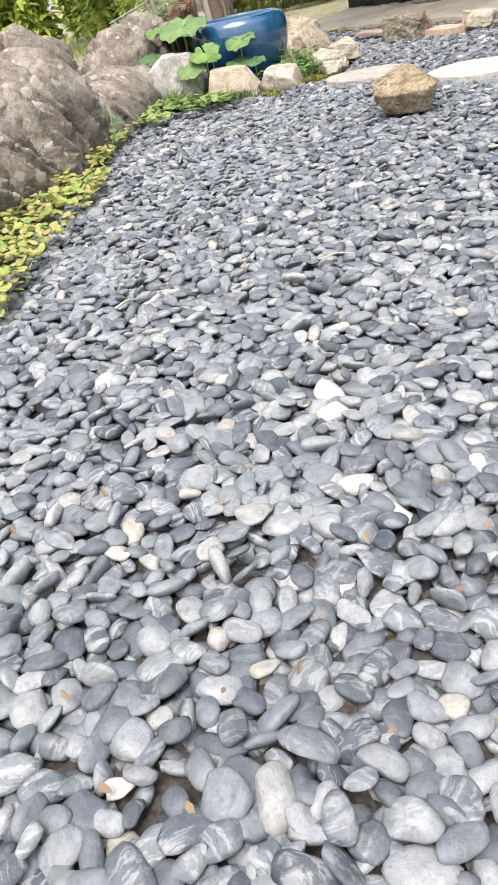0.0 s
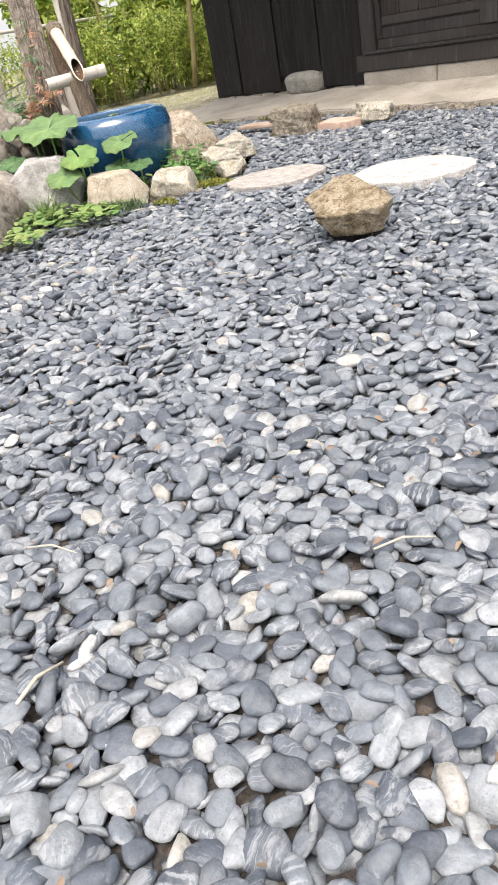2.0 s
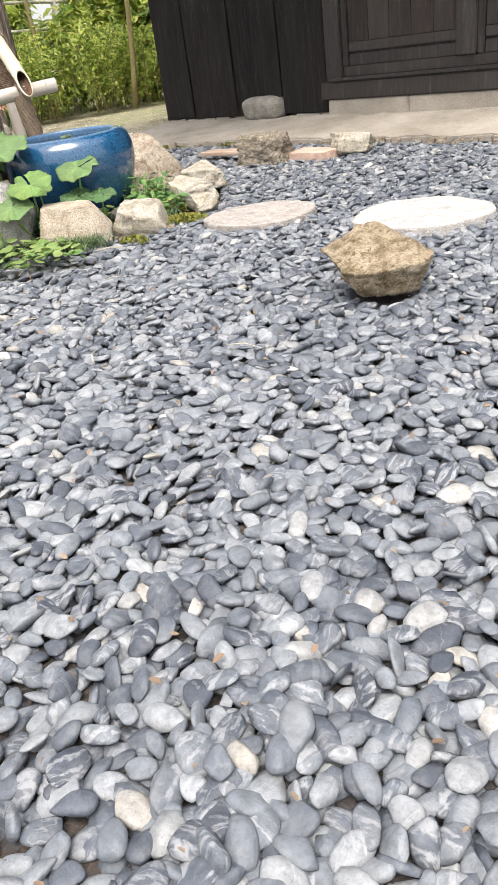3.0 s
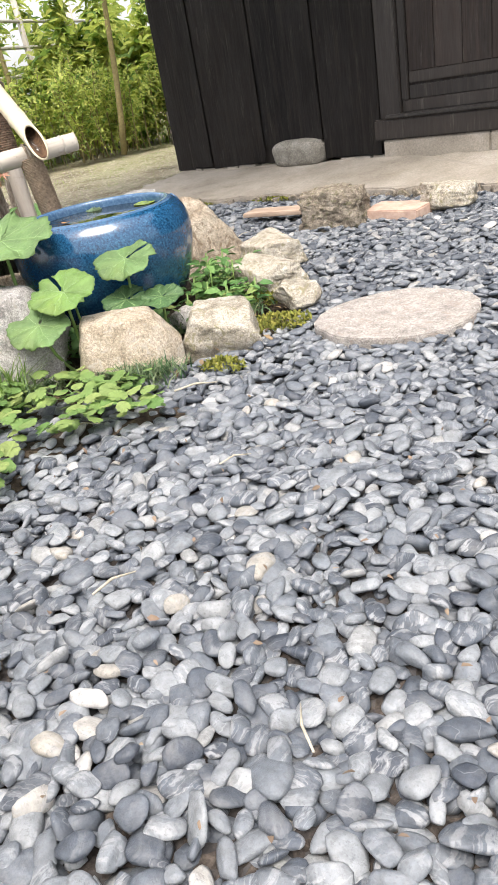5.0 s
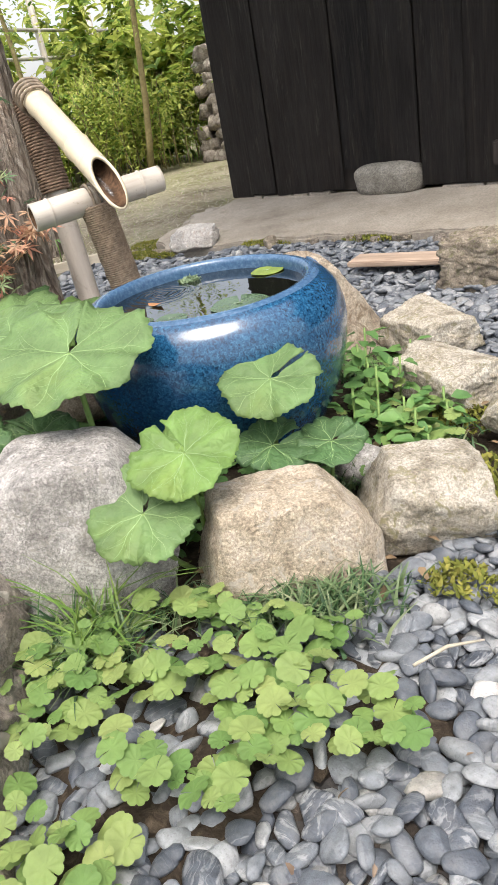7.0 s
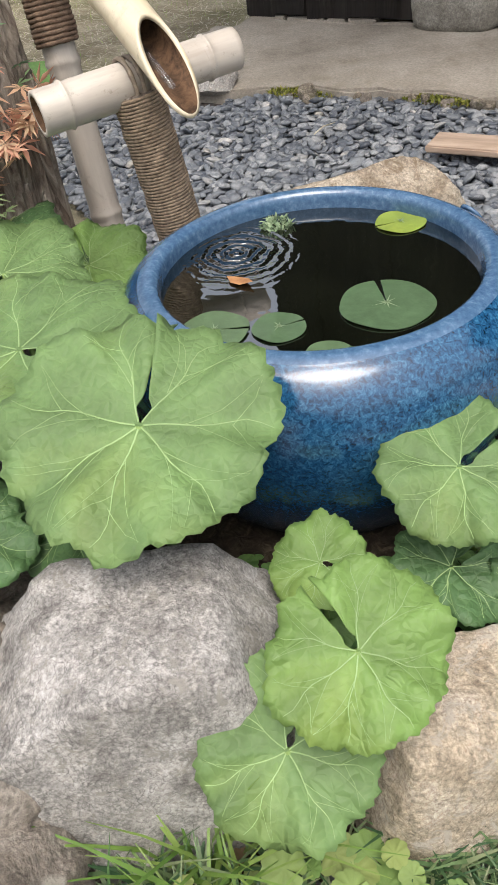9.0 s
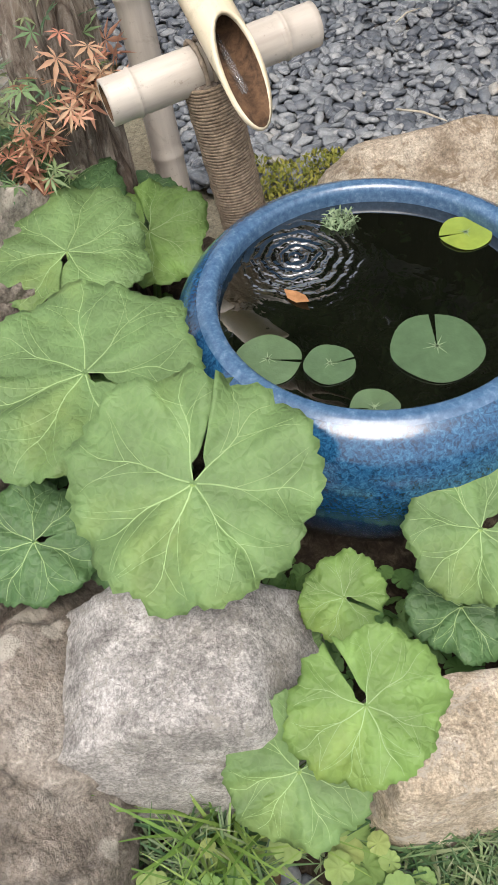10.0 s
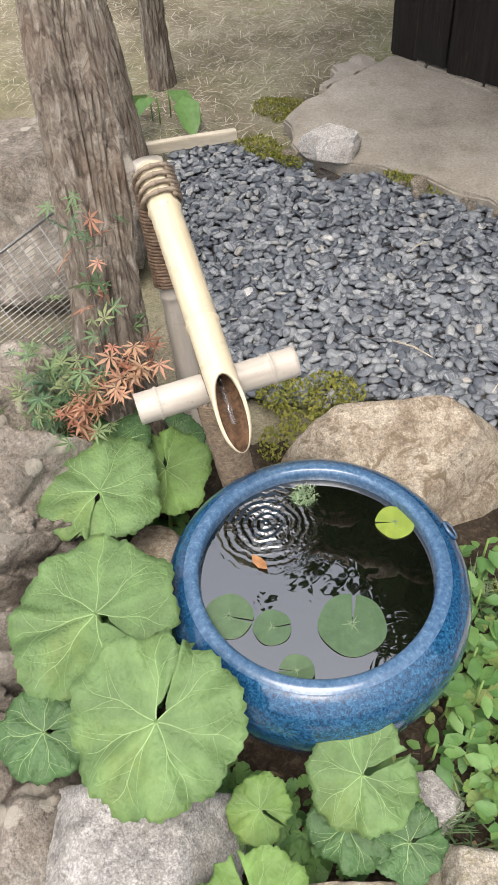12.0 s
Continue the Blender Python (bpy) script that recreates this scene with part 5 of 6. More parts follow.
def thin_tree(x, y, lean, h, r0, seed, label):
    t = thing("young_tree", label, "tree", x, y, -0.02)
    pts = [(lean[0] * k / 8 + 0.03 * math.sin(k * 0.9 + seed), lean[1] * k / 8 + 0.03 * math.cos(k * 1.1 + seed), h * k / 8) for k in range(9)]
    part("trunk", tube_bm(pts, [r0 * (1 - 0.06 * k) for k in range(9)], 12), M_TWIG, t, "", True)
    rr = np.random.default_rng(seed)
    n = 900
    p = np.array(pts)[rr.integers(4, 9, n)] + rr.normal(0, 0.4, (n, 3)) * (1, 1, 0.7) + (0, 0, 0.3)
    v, f = small_leaf(1.0, 0.42)
    s = rr.uniform(0.07, 0.13, n)
    scatter("crown", v, f, p, np.stack([s, s, s], 1), rr.normal(0, 0.5, n), rr.normal(0.2, 0.4, n), rr.uniform(0, 6.28, n), M_SHRUB, t)


thin_tree(-4.6, 7.9, (0.5, 0.2), 4.4, 0.055, 5, "slender tree with a bare greenish stem among the shrubs")
thin_tree(-6.0, 7.0, (-0.7, 0.3), 4.2, 0.05, 9, "thin leaning sapling beside the bamboo fence")


def build_fence():
    fence = thing("bamboo_fence", "fence of pale grey bamboo rails beyond the shrubs", "fence", -7.0, 8.2, 0.0)
    along = Vector((-0.348, 0.938, 0.0))
    for z, j in ((1.5, 0.02), (1.97, 0.0), (2.4, -0.02)):
        part("rail", tube_bm([along * -4.5 + Vector((j, 0, z)), along * -1 + Vector((0, 0, z + 0.02)), along * 3.5 + Vector((j, 0, z - 0.01))], 0.03, 10), M_BAMBOO_OLD, fence, "", True)
    for d in (-4.2, -2.1, 0.05, 1.9, 3.3):
        p = along * d
        part("post", tube_bm([(p.x, p.y, -0.1), (p.x + 0.02, p.y, 1.2), (p.x - 0.04, p.y, 3.0)], 0.055, 10), M_BAMBOO_OLD, fence, "", True)


build_fence()
rnd = random.Random(77)
for row in range(10):
    for col in range(6):
        x, y = -4.5 + 0.34 * col + 0.17 * (row % 2) + rnd.uniform(-0.08, 0.08), 9.2 + 0.03 * row + rnd.uniform(-0.04, 0.04)
        rock("wall_stone", x, y, 0.17 * row - 0.08, (rnd.uniform(0.4, 0.52), 0.36, rnd.uniform(0.26, 0.34)), 200 + row * 6 + col, M_BOULDER, "rough grey stone of a dry wall", rnd.uniform(-40, 40), 7, 0.22, "stone", "stones of the dry wall", level=3)


# ---- maple twig and wire mesh by the tree ----
def maple_leaf():
    v, f = [(0, 0, 0)], []
    for k in range(7):
        a = radians(-135 + 45 * k)
        r = (0.55, 0.8, 1.0, 1.1, 1.0, 0.8, 0.55)[k]
        for da, q, z in ((-14, 0.42, 0.03), (0, 1.0, -0.06), (14, 0.42, 0.03)):
            v.append((r * q * math.cos(a + radians(da)), r * q * math.sin(a + radians(da)), z))
        i = 1 + 3 * k
        f += [(0, i, i + 1), (0, i + 1, i + 2)]
    return np.array(v, float), np.array(f)


def maple(x, y, z, path, leaves, material, label, seed, spread):
    r = np.random.default_rng(seed)
    ob = thing("maple_shoot", label, "plant", x, y, z)
    part("twig", tube_bm(path, [0.006 - 0.0008 * i for i in range(len(path))], 6), M_BARK, ob, "", True)
    v, f = maple_leaf()
    pp = np.array(path)
    i = r.integers(0, len(path) - 1, leaves)
    t = r.uniform(0, 1, leaves)
    p = pp[i] * (1 - t)[:, None] + pp[i + 1] * t[:, None] + r.normal(0, spread, (leaves, 3))
    s = r.uniform(0.036, 0.07, leaves)
    scatter("foliage", v, f, p, np.stack([s, s, s], 1), r.normal(0, 0.5, leaves), r.normal(0.3, 0.4, leaves), r.uniform(0, 6.28, leaves), material, ob)


maple(2.05, 1.01, 0.3, [(0, 0, -0.3), (0.0, 0.02, 0.15), (-0.03, 0.05, 0.5), (-0.06, 0.08, 0.95)], 60, M_MAPLE_G, "maple shoot with pale green leaves against the tree", 3, 0.05)
maple(2.06, 1.03, 0.35, [(0, 0, 0.0), (-0.02, 0.0, 0.25), (-0.03, 0.03, 0.5), (-0.05, 0.06, 0.8)], 14, M_MAPLE_R, "maple shoot with orange leaves against the tree", 4, 0.06)
maple(2.08, 0.86, 0.3, [(-0.06, 0.1, -0.2), (-0.02, 0.0, 0.22), (0.02, 0.08, 0.32), (0.05, 0.18, 0.37), (0.07, 0.3, 0.42)], 90, M_MAPLE_R, "maple twig with salmon-red young leaves", 5, 0.03)
maple(2.0, 0.86, 0.36, [(0, 0, 0.0), (0.0, -0.04, 0.15), (-0.04, -0.02, 0.22), (-0.12, 0.1, 0.28)], 200, M_MAPLE_G, "low maple twig with grey-green leaves", 8, 0.09)


def build_mesh_panel():
    ob = thing("wire_mesh_panel", "galvanised wire mesh panel propped behind the tree", "wire mesh", 1.42, 1.17, -0.05)
    m = pose(0, 0, 0, 14, 0, 0) @ pose(0, 0, 0, 82, 0, 90)
    for k in range(41):
        bar = part("wire", tube_bm([(-0.4, 0.02 * k, 0), (0.35, 0.02 * k, 0)], 0.0022, 5), M_WIRE, ob, "", True)
        bar.matrix_basis = m
    for k in range(16):
        bar = part("wire", tube_bm([(-0.4 + 0.05 * k, 0, 0.003), (-0.4 + 0.05 * k, 0.8, 0.003)], 0.0022, 5), M_WIRE, ob, "", True)
        bar.matrix_basis = m
    frame_bar = part("edge_bar", tube_bm([(-0.41, 0.805, 0), (0.36, 0.805, 0)], 0.005, 8), M_WIRE, ob, "", True)
    frame_bar.matrix_basis = m


build_mesh_panel()


# ---- low plants ----
def cover(name, poly, gap, size, material, label, seed, lift=(0.02, 0.07), leaf=None, tilt=0.3, category="ground cover"):
    r = np.random.default_rng(seed)
    p2 = darts(poly, gap, r, 6)
    keep = np.array([noise.noise(Vector((x * 6, y * 6, seed))) > -0.18 for x, y in p2])
    p2 = p2[keep]
    n = len(p2)
    s = r.uniform(*size, n)
    p = np.c_[p2, r.uniform(*lift, n) + np.array([max(0.0, ground_height(x, y) + 0.02) for x, y in p2])]
    v, f = leaf or lobed_leaf()
    ob = scatter(name, v, f, p, np.stack([s, s, s], 1), r.normal(0.12, tilt, n), r.normal(0.12, tilt, n), r.uniform(0, 6.28, n), material)
    return tagged(ob, label, category, kind="stuff")


IVY = [(3.2, 0.04), (3.4, -0.08), (3.62, -0.24), (3.84, -0.42), (3.96, -0.3), (3.9, -0.04), (3.92, 0.12), (4.08, 0.26), (4.12, 0.38), (3.92, 0.46), (3.7, 0.42), (3.48, 0.36), (3.3, 0.14)]
soil_sheet("ivy_soil", IVY, 0.052, "dark damp soil under the ground ivy", 0.025)
cover("ground_ivy", IVY, 0.027, (0.013, 0.033), M_COVER, "trailing yellow-green ground ivy spreading over the pebbles", 5, (0.03, 0.09), tilt=0.2)
cover("clover", [(3.95, -0.5), (4.6, -0.92), (5.4, -1.3), (6.2, -1.88), (6.7, -2.2), (6.6, -2.6), (5.6, -2.15), (4.9, -1.6), (4.1, -0.9)], 0.019, (0.011, 0.022), M_COVER_Y, "bright yellow-green clover along the foot of the bank", 6, (0.02, 0.08))
cover("clover", [(3.35, 0.95), (3.6, 0.95), (3.75, 1.15), (3.6, 1.4), (3.4, 1.55), (3.25, 1.6), (3.3, 1.3)], 0.03, (0.015, 0.03), M_COVER, "clover and small weeds beside the jar", 7, (0.02, 0.1))
cover("small_weeds", [(3.0, 0.45), (3.35, 0.45), (3.5, 0.75), (3.45, 0.9), (3.25, 0.68), (3.0, 0.62)], 0.035, (0.015, 0.03), M_WEED, "small weeds filling gaps between the stones", 9, (0.04, 0.12))


cover("bed_weeds", [(2.2, 0.55), (2.7, 0.3), (3.1, 0.45), (3.4, 0.6), (3.5, 0.85), (3.42, 1.0), (3.2, 0.72), (2.9, 0.62), (2.6, 0.75), (2.45, 1.0), (2.2, 1.1)], 0.025, (0.015, 0.034), M_WEED, "mixed small weeds round the foot of the jar", 10, (0.02, 0.09))
cover("leaf_litter", [(2.0, 0.5), (3.1, 0.0), (3.6, 0.3), (4.0, 0.9), (3.9, 1.4), (3.4, 1.9), (3.2, 1.6), (3.4, 1.0), (3.0, 0.6), (2.5, 0.8), (2.3, 1.2)], 0.06, (0.03, 0.06), M_DRY, "dry brown leaves scattered over the soil", 11, (0.0, 0.015), small_leaf(1.0, 0.4))


cover("dry_litter", [(9.4, -3.2), (9.4, -1.2), (6.5, 0.3), (4.4, 0.8), (3.9, 0.0), (4.6, -0.9), (6.4, -2.3), (7.4, -3.0)], 0.11, (0.012, 0.028), M_DRYL, "bits of dry brown leaf caught between the pebbles", 17, (0.0, 0.012), small_leaf(1.0, 0.5), 0.5, "leaf litter")


def weed(x, y, h, n, seed, label):
    r = np.random.default_rng(seed)
    ob = thing("leafy_weed", label, "plant", x, y, 0.0, group="weeds by the jar")
    pts = [(0, 0, 0), (0.01, 0.0, h * 0.5), (0.0, 0.02, h)]
    part("stem", tube_bm(pts, 0.004, 6), M_STALK, ob, "", True)
    v, f = small_leaf(1.0, 0.6)
    z = r.uniform(0.25, 1.0, n) * h
    a = r.uniform(0, 6.28, n)
    s = r.uniform(0.04, 0.075, n)
    p = np.stack([0.03 * np.cos(a), 0.03 * np.sin(a), z], 1)
    scatter("foliage", v, f, p, np.stack([s, s, s], 1), r.normal(0, 0.2, n), r.normal(0.1, 0.3, n), a, M_WEED, ob)


for i, (x, y, h) in enumerate([(3.24, 1.45, 0.2), (3.32, 1.38, 0.17), (3.4, 1.3, 0.2), (3.36, 1.22, 0.16), (3.46, 1.2, 0.14), (3.2, 1.56, 0.14), (3.42, 1.1, 0.12), (3.5, 1.28, 0.12), (3.58, 1.2, 0.13), (3.62, 1.32, 0.1), (3.3, 1.7, 0.13), (3.1, 1.72, 0.15), (3.56, 1.42, 0.1), (3.38, 1.48, 0.16), (3.66, 1.12, 0.1)]):
    weed(x, y, h, 16, 300 + i, "bushy green weed growing beside the jar")
weed(4.45, -0.82, 0.28, 12, 320, "single broad-leaved weed at the foot of the bank")


def tuft(x, y, n, h, spread, seed, label, material=None, width=0.0056):
    """A clump of arching grass blades."""
    r = np.random.default_rng(seed)
    v, f = [], []
    z0 = max(0.0, ground_height(x, y))
    for k in range(int(n * 1.3)):
        a = r.uniform(0, 6.28)
        lean, ln, w = r.uniform(0.4, 1.7), h * r.uniform(0.55, 1.0), width * r.uniform(0.6, 1.2)
        bx, by = x + r.normal(0, spread), y + r.normal(0, spread)
        side = np.array((-math.sin(a), math.cos(a), 0)) * w
        i = len(v)
        for j, t in enumerate((0, 0.35, 0.7, 1.0)):
            out = lean * ln * t**1.7 * 0.8
            c = np.array((bx + out * math.cos(a), by + out * math.sin(a), z0 + ln * (t - 0.28 * lean * t * t)))
            v += [c - side * (1 - 0.9 * t), c + side * (1 - 0.9 * t)]
        for j in range(3):
            f.append((i + 2 * j, i + 2 * j + 1, i + 2 * j + 3, i + 2 * j + 2))
    ob = put_mesh("grass_tuft", v, f, material or M_GRASS)
    tagged(ob, label, "grass", "grass tufts among the stones", "stuff")


for i, (x, y, n, h, sp) in enumerate([(3.3, 0.16, 70, 0.2, 0.035), (3.36, 0.06, 40, 0.15, 0.03), (3.68, 0.46, 90, 0.13, 0.06), (3.78, 0.56, 80, 0.12, 0.05), (3.58, 0.4, 60, 0.11, 0.05), (3.14, 0.02, 60, 0.15, 0.05), (3.22, -0.04, 40, 0.12, 0.04),
                                      (3.52, 0.98, 70, 0.14, 0.03), (3.58, 1.06, 50, 0.1, 0.04), (3.66, 1.26, 60, 0.09, 0.05), (3.2, 1.62, 60, 0.14, 0.04), (3.12, 1.6, 60, 0.16, 0.03), (3.42, 0.3, 40, 0.12, 0.04), (3.62, 0.45, 120, 0.12, 0.05), (3.72, 0.5, 120, 0.11, 0.05), (3.12, 0.08, 80, 0.13, 0.04), (3.4, 0.16, 90, 0.17, 0.04)]):
    tuft(x, y, n, h * 0.8, sp, 400 + i, "tuft of narrow arching grass between the stones")
tuft(3.32, 0.21, 40, 0.3, 0.035, 440, "tall bright green grass tuft before the granite stone", M_TALL, 0.005)
tuft(3.38, 0.15, 26, 0.22, 0.03, 441, "tall bright green grass tuft before the granite stone", M_TALL, 0.005)


def blades(name, poly, gap, h, material, label, seed, flat=0.0):
    r = np.random.default_rng(seed)
    p2 = darts(poly, gap, r, 5)
    n = len(p2)
    v = np.array([(0, -0.022, 0), (0, 0.022, 0), (0.12, -0.016, 0.55), (0.12, 0.016, 0.55), (0.4, 0, 1.0)])
    f = np.array([(0, 1, 3), (0, 3, 2), (2, 3, 4)])
    s = r.uniform(0.6, 1.2, n) * h
    p = np.c_[p2, np.array([ground_height(x, y) for x, y in p2])]
    if flat:
        p[:, 2] += r.uniform(0.008, 0.02, n)
        rx, ry = r.normal(0, 0.3, n), r.normal(1.45, 0.12, n)
    else:
        rx, ry = r.normal(0, 0.3, n), r.normal(0, 0.3, n)
    return tagged(scatter(name, v, f, p, np.stack([s, s, s], 1), rx, ry, r.uniform(0, 6.28, n), material), label, "grass", kind="stuff")


blades("lawn", [(-4, -1.5), (1.5, -1.0), (3.2, -1.2), (4.6, -2.3), (6.0, -3.4), (0, -6), (-6, -4)], 0.06, 0.12, M_LAWN, "pale green lawn beyond the boulder bank", 12)
blades("straw_litter", [(-4.0, 2.2), (-0.3, 2.7), (-0.1, 3.1), (0.3, 3.25), (-0.1, 4.0), (-0.35, 4.7), (-0.3, 8.5), (-3.8, 9.6), (-4.6, 8.0), (-5.2, 6.0), (-6.0, 4.5)], 0.05, 0.17, M_STRAW, "dry straw lying over the bare earth", 13, 1.0)
blades("thin_grass", [(-4.0, 2.0), (0.0, 2.5), (0.3, 3.2), (-0.3, 4.6), (-0.4, 8.5), (-4.0, 9.4), (-5.5, 5.5)], 0.1, 0.06, M_LAWN, "thin short grass on the bare earth", 14)
blades("field_grass", [(-14, -2), (-4, -1), (-5, 4), (-6, 8), (-1, 12), (-4, 16), (-16, 12)], 0.14, 0.3, M_LAWN, "long pale green meadow grass beyond the fence", 15)


def moss(x, y, rx, ry, seed, z=0.0):
    """A cushion of many tiny upright shoots."""
    r = np.random.default_rng(seed)
    n = int(26000 * rx * ry) + 150
    a, q = r.uniform(0, 6.283, n), np.sqrt(r.uniform(0, 1, n))
    w = np.array([1 + 0.45 * noise.noise(Vector((math.cos(t) * 1.6, math.sin(t) * 1.6, seed))) for t in a])
    p = np.stack([rx * q * w * np.cos(a), ry * q * w * np.sin(a), 0.02 * (1 - q * q) - 0.012], 1)
    v, f = small_leaf(1.0, 0.5)
    k = r.uniform(0.012, 0.026, n)
    ob = scatter("moss_cushion", v, f, p, np.stack([k, k, k], 1), r.normal(0, 0.5, n), r.normal(-0.9, 0.4, n), r.uniform(0, 6.28, n), M_MOSS)
    ob.location = (x, y, z)
    tagged(ob, "low cushion of olive-yellow moss", "moss", "moss cushions")


for i, (x, y, a, c, z) in enumerate([(3.9, 1.2, 0.13, 0.1, 0.0), (3.8, 1.1, 0.14, 0.08, 0.0), (2.06, 1.8, 0.2, 0.14, 0.0), (2.16, 1.98, 0.16, 0.1, 0.0), (2.25, 1.62, 0.14, 0.1, 0.0), (3.3, 1.72, 0.12, 0.07, 0.0), (3.95, 0.72, 0.1, 0.06, 0.0), (0.2, 3.2, 0.2, 0.12, 0.0), (1.15, 3.53, 0.2, 0.07, 0.0), (3.62, 1.44, 0.12, 0.08, 0.0), (0.45, 3.2, 0.14, 0.06, 0.0), (2.0, 3.62, 0.2, 0.05, 0.0), (-0.25, 3.75, 0.22, 0.16, -0.06)]):
    moss(x, y, a, c, 500 + i, z)

# two broad leaves near the edging timber
for i, (x, y, a) in enumerate([(-0.62, 2.96, 255), (-0.5, 3.1, 335), (-0.66, 3.08, 20), (-0.7, 2.95, 170)]):
    ob = thing("plantain_lily", "broad pointed green leaf of a plantain lily", "plant", x, y, 0.0, group="plantain lilies")
    v, f = small_leaf(1.0, 0.55)
    leaf = put_mesh("blade", v * 0.32, f, M_WEED, ob)
    leaf.matrix_basis = pose(0, 0, 0.16, 0, 30, a)
    part("stalk", tube_bm([(0, 0, -0.02), (0.01, 0, 0.08), (0, 0, 0.16)], 0.006, 6), M_STALK, ob, "", True)

# twigs and straw on the gravel
for i, (x, y, ln, a, r) in enumerate([(4.02, 0.5, 0.16, 62, 0.006), (1.68, 3.03, 0.14, 80, 0.006), (7.02, -1.85, 0.11, 110, 0.006), (6.7, -1.65, 0.14, 25, 0.004), (3.85, 0.12, 0.12, 30, 0.004), (2.2, 2.4, 0.2, 15, 0.007), (4.5, 0.15, 0.1, 70, 0.004),
                                     (5.65, -0.2, 0.14, 10, 0.004), (7.3, -1.2, 0.12, 50, 0.004), (5.2, -0.5, 0.1, 140, 0.004), (2.6, 2.5, 0.16, 100, 0.004), (4.6, -0.4, 0.11, 75, 0.005)]):
    bm = tube_bm([(-ln / 2, 0, 0), (0, 0.006, 0.008), (ln / 2, -0.004, 0)], [r * 0.6, r * 0.66, r * 0.35], 7)
    ob = part("twig", bm, M_STRAW, None, "", True)
    ob.matrix_basis = pose(x, y, 0.015, 0, random.Random(i).uniform(-8, 8), a)
    tagged(ob, "bleached dry stalk lying on the pebbles", "twig", "stalks on the gravel")


# ---- gravel ----
GRAVEL = [(9.6, -3.4), (9.6, -1), (8.9, 3.64), (1.75, 3.62), (0.93, 3.46), (0.45, 3.24), (-0.1, 3.1), (-0.2, 2.75), (0.5, 2.2), (1.3, 1.85), (1.75, 1.62), (2.1, 1.85), (2.35, 2.2), (3.05, 2.25), (3.45, 1.98),
          (3.9, 1.48), (3.9, 1.0), (3.74, 0.6), (3.46, 0.32), (3.2, 0.02), (3.62, -0.28), (4.5, -0.95), (5.35, -1.5), (6.0, -1.95), (6.5, -2.45), (7.1, -3.05), (8.2, -3.4)]
HOLES = [(4.36, 1.35, 0.27), (5.3, 1.55, 0.31), (6.28, 1.62, 0.32), (5.75, 0.5, 0.13), (3.08, 2.9, 0.14), (0.7, 3.33, 0.13)]


def ball(sides, rows):
    """A globe of few triangles, its poles on the short axis."""
    v = [(0.0, 0.0, -1.0)] + [(math.cos(2 * math.pi * (k + 0.5 * (j % 2)) / sides) * math.cos(e), math.sin(2 * math.pi * (k + 0.5 * (j % 2)) / sides) * math.cos(e), math.sin(e))
                              for j in range(rows) for e in [math.pi * ((j + 1) / (rows + 1) - 0.5)] for k in range(sides)] + [(0.0, 0.0, 1.0)]
    f = [(0, 1 + (k + 1) % sides, 1 + k) for k in range(sides)]
    for j in range(rows - 1):
        for k in range(sides):
            a, b, c, d = 1 + j * sides + k, 1 + j * sides + (k + 1) % sides, 1 + (j + 1) * sides + k, 1 + (j + 1) * sides + (k + 1) % sides
            f += [(a, b, c), (b, d, c)] if j % 2 == 0 else [(a, b, d), (a, d, c)]
    top, last = 1 + rows * sides, 1 + (rows - 1) * sides
    f += [(last + k, last + (k + 1) % sides, top) for k in range(sides)]
    return np.array(v), np.array(f)


BALLS = {3: ball(16, 7), 2: ball(10, 4), 1: ball(7, 2)}


def pebble_shape(level, seed):
    """A water-worn stone: a flattened globe, uneven in outline, with one or two soft flats."""
    v, f = BALLS[level]
    v = v.copy()
    p = 2.1 + 0.5 * ((seed * 7) % 5) / 5
    v /= (np.abs(v) ** p).sum(1, keepdims=True) ** (1 / p)
    off = Vector((seed * 5.3, seed * 2.9, seed))
    cut = random.Random(seed)
    for j in range(5):
        a, e = cut.uniform(0, 6.28), cut.uniform(-0.45, 0.6)
        n = np.array((math.cos(a) * math.cos(e), math.sin(a) * math.cos(e), math.sin(e)))
        v -= np.outer(np.maximum(v @ n - cut.uniform(0.66, 0.9), 0) * 0.8, n)
    for i in range(len(v)):
        q = Vector(v[i])
        v[i] *= 1 + 0.17 * noise.noise(q * 0.8 + off) + 0.035 * noise.noise(q * 2.0 + off)
    return v, f


def pebble_fields(pts, r):
    n = len(pts)
    length = r.uniform(0.024, 0.043, n) * (1 + 0.18 * (r.uniform(0, 1, n) > 0.88))
    sc = np.stack([length, length * r.uniform(0.5, 0.86, n), length * r.uniform(0.2, 0.38, n)], 1)
    steep = r.uniform(0, 1, n) > 0.74
    rx = r.normal(0, 0.2, n) + steep * r.uniform(-1.1, 1.1, n)
    ry = r.normal(0, 0.2, n)
    return sc, rx, ry, r.uniform(0, 6.283, n)


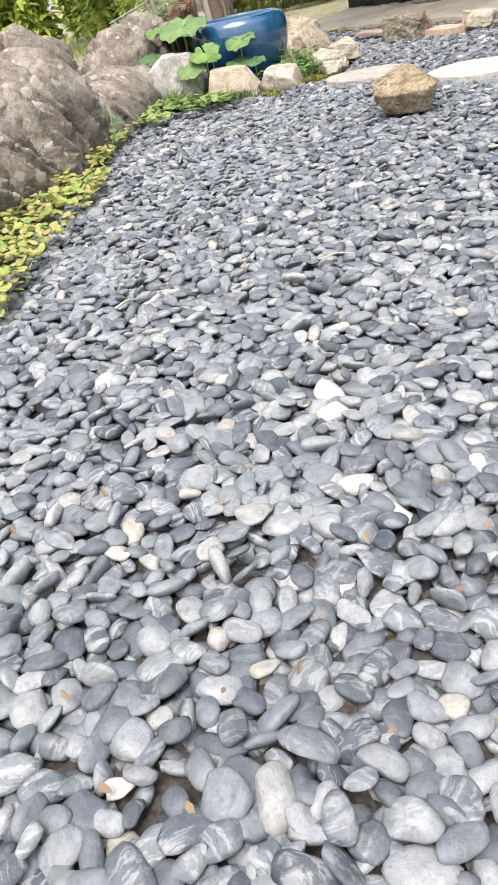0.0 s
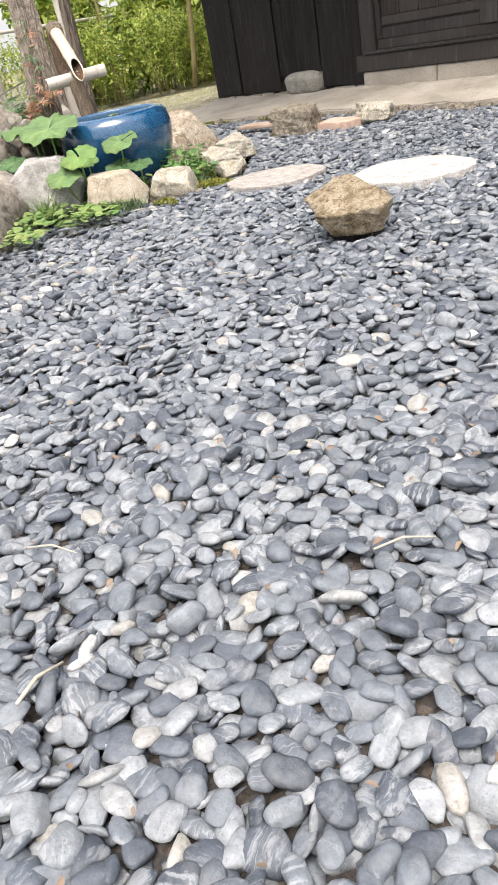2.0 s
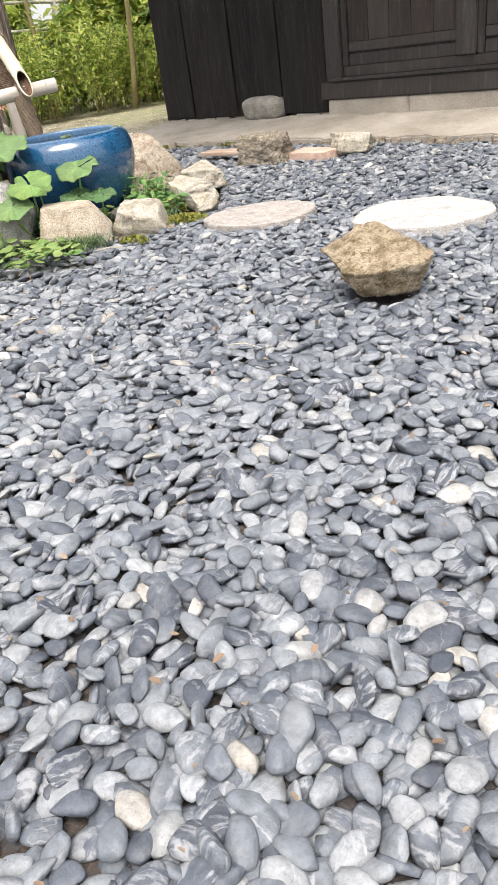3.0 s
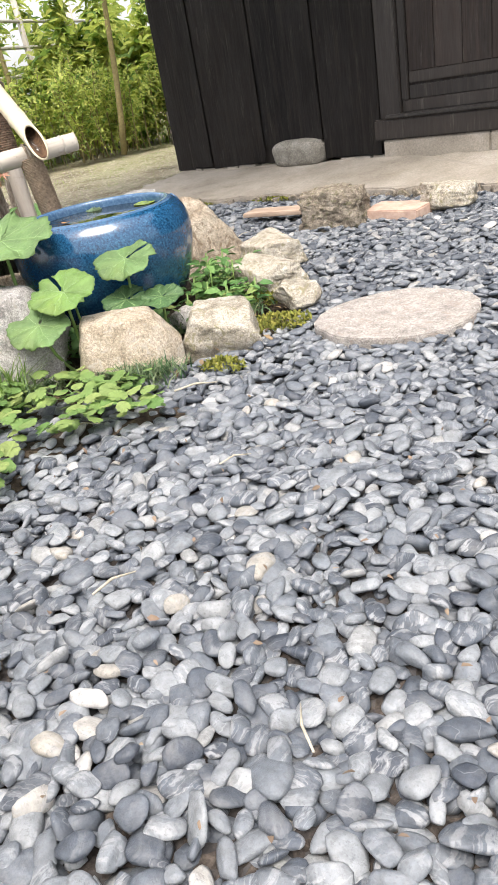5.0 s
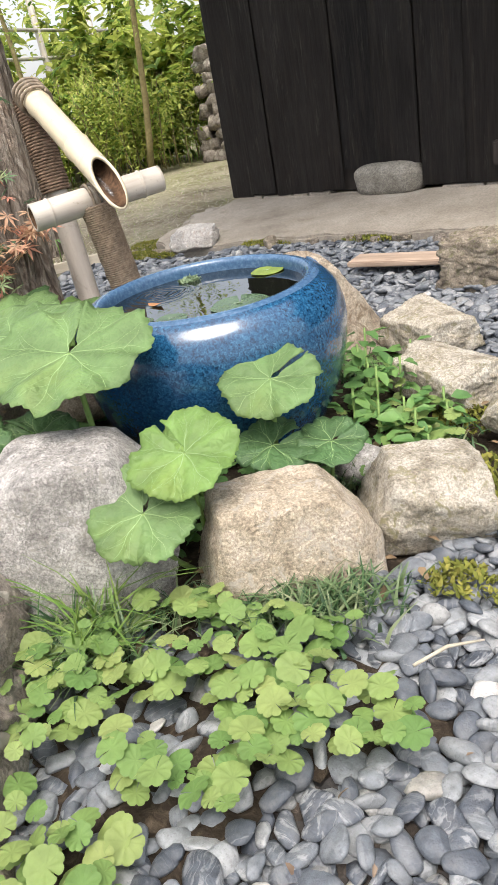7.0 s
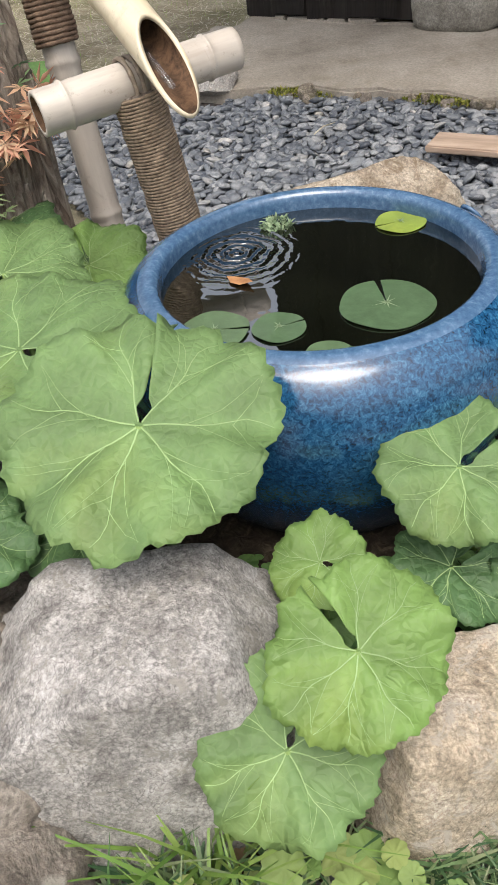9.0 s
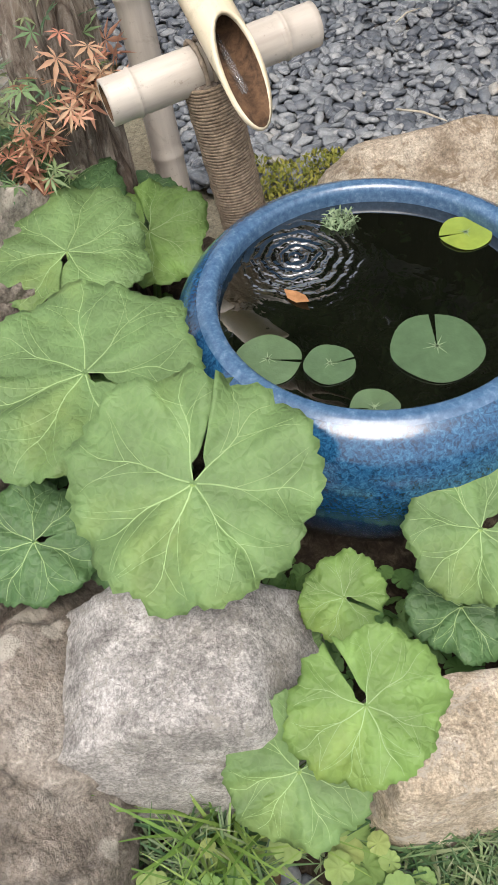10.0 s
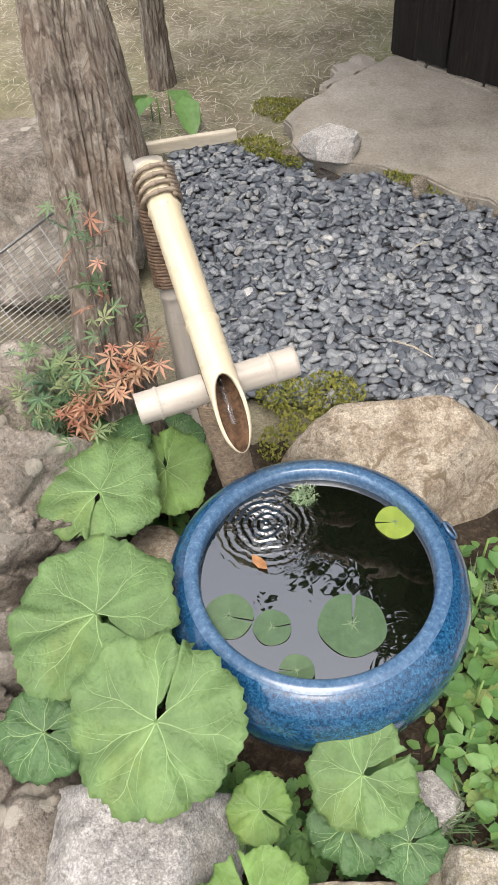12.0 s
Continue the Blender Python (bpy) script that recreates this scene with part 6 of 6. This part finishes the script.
gravel = thing("gravel", "bed of smooth dry blue-grey slate pebbles", "gravel", kind="stuff")
WAY = [(9.0, -2.7), (9.0, -1.5), (7.5, -0.5), (5.6, 0.4), (4.4, 0.9), (3.6, 0.4), (3.4, -0.1), (4.5, -0.9), (6.0, -1.7), (7.6, -2.7)]
FIRST = [(7.5, -1.9), (7.9, -2.25), (8.4, -1.75), (7.95, -1.35)]
for layer, gap, z in ((0, 0.0335, -0.024), (1, 0.034, -0.04)):
    pts = darts(GRAVEL, gap, rng, 17.0)
    ok = np.ones(len(pts), bool)
    for hx, hy, hr in HOLES:
        ok &= np.hypot(pts[:, 0] - hx, pts[:, 1] - hy) > hr
    bare = inside(IVY, pts) & (rng.uniform(0, 1, len(pts)) > 0.78)
    ok &= ~bare
    pts = pts[ok]
    sc, rx, ry, rz = pebble_fields(pts, rng)
    up = rng.normal(z, 0.0075, len(pts)) + 0.012 * np.array([noise.noise(Vector((x * 2.2, y * 2.2, 4))) for x, y in pts])
    places = np.c_[pts, up]
    near = inside(WAY, pts) if layer == 0 else np.zeros(len(pts), bool)
    first = np.zeros(len(pts), bool)
    if layer == 0:
        first[np.flatnonzero(inside(FIRST, pts))[:300]] = True
        meshes = []
        for k in range(20):
            v, f = pebble_shape(3, k)
            me = bpy.data.meshes.new("pebble")
            me.from_pydata(v.tolist(), [], f.tolist())
            me.shade_smooth()
            me.materials.append(M_PEB)
            meshes.append(me)
        for j, i in enumerate(np.flatnonzero(first)):
            ob = new("pebble", meshes[j % 20])
            ob.parent = gravel
            ob.matrix_basis = Matrix.Translation(places[i]) @ Euler((rx[i], ry[i], rz[i])).to_matrix().to_4x4() @ Matrix.Diagonal((*sc[i], 1))
    kinds = rng.integers(0, 14, len(pts))
    for k in range(14):
        for lev, sel in ((3, near & ~first), (2 if layer == 0 else 1, ~near & ~first)):
            pick = sel & (kinds == k)
            if pick.any():
                v, f = pebble_shape(lev, k)
                scatter("loose_pebbles", v, f, places[pick], sc[pick], rx[pick], ry[pick], rz[pick], M_PEBS, gravel)["kind"] = "stuff"
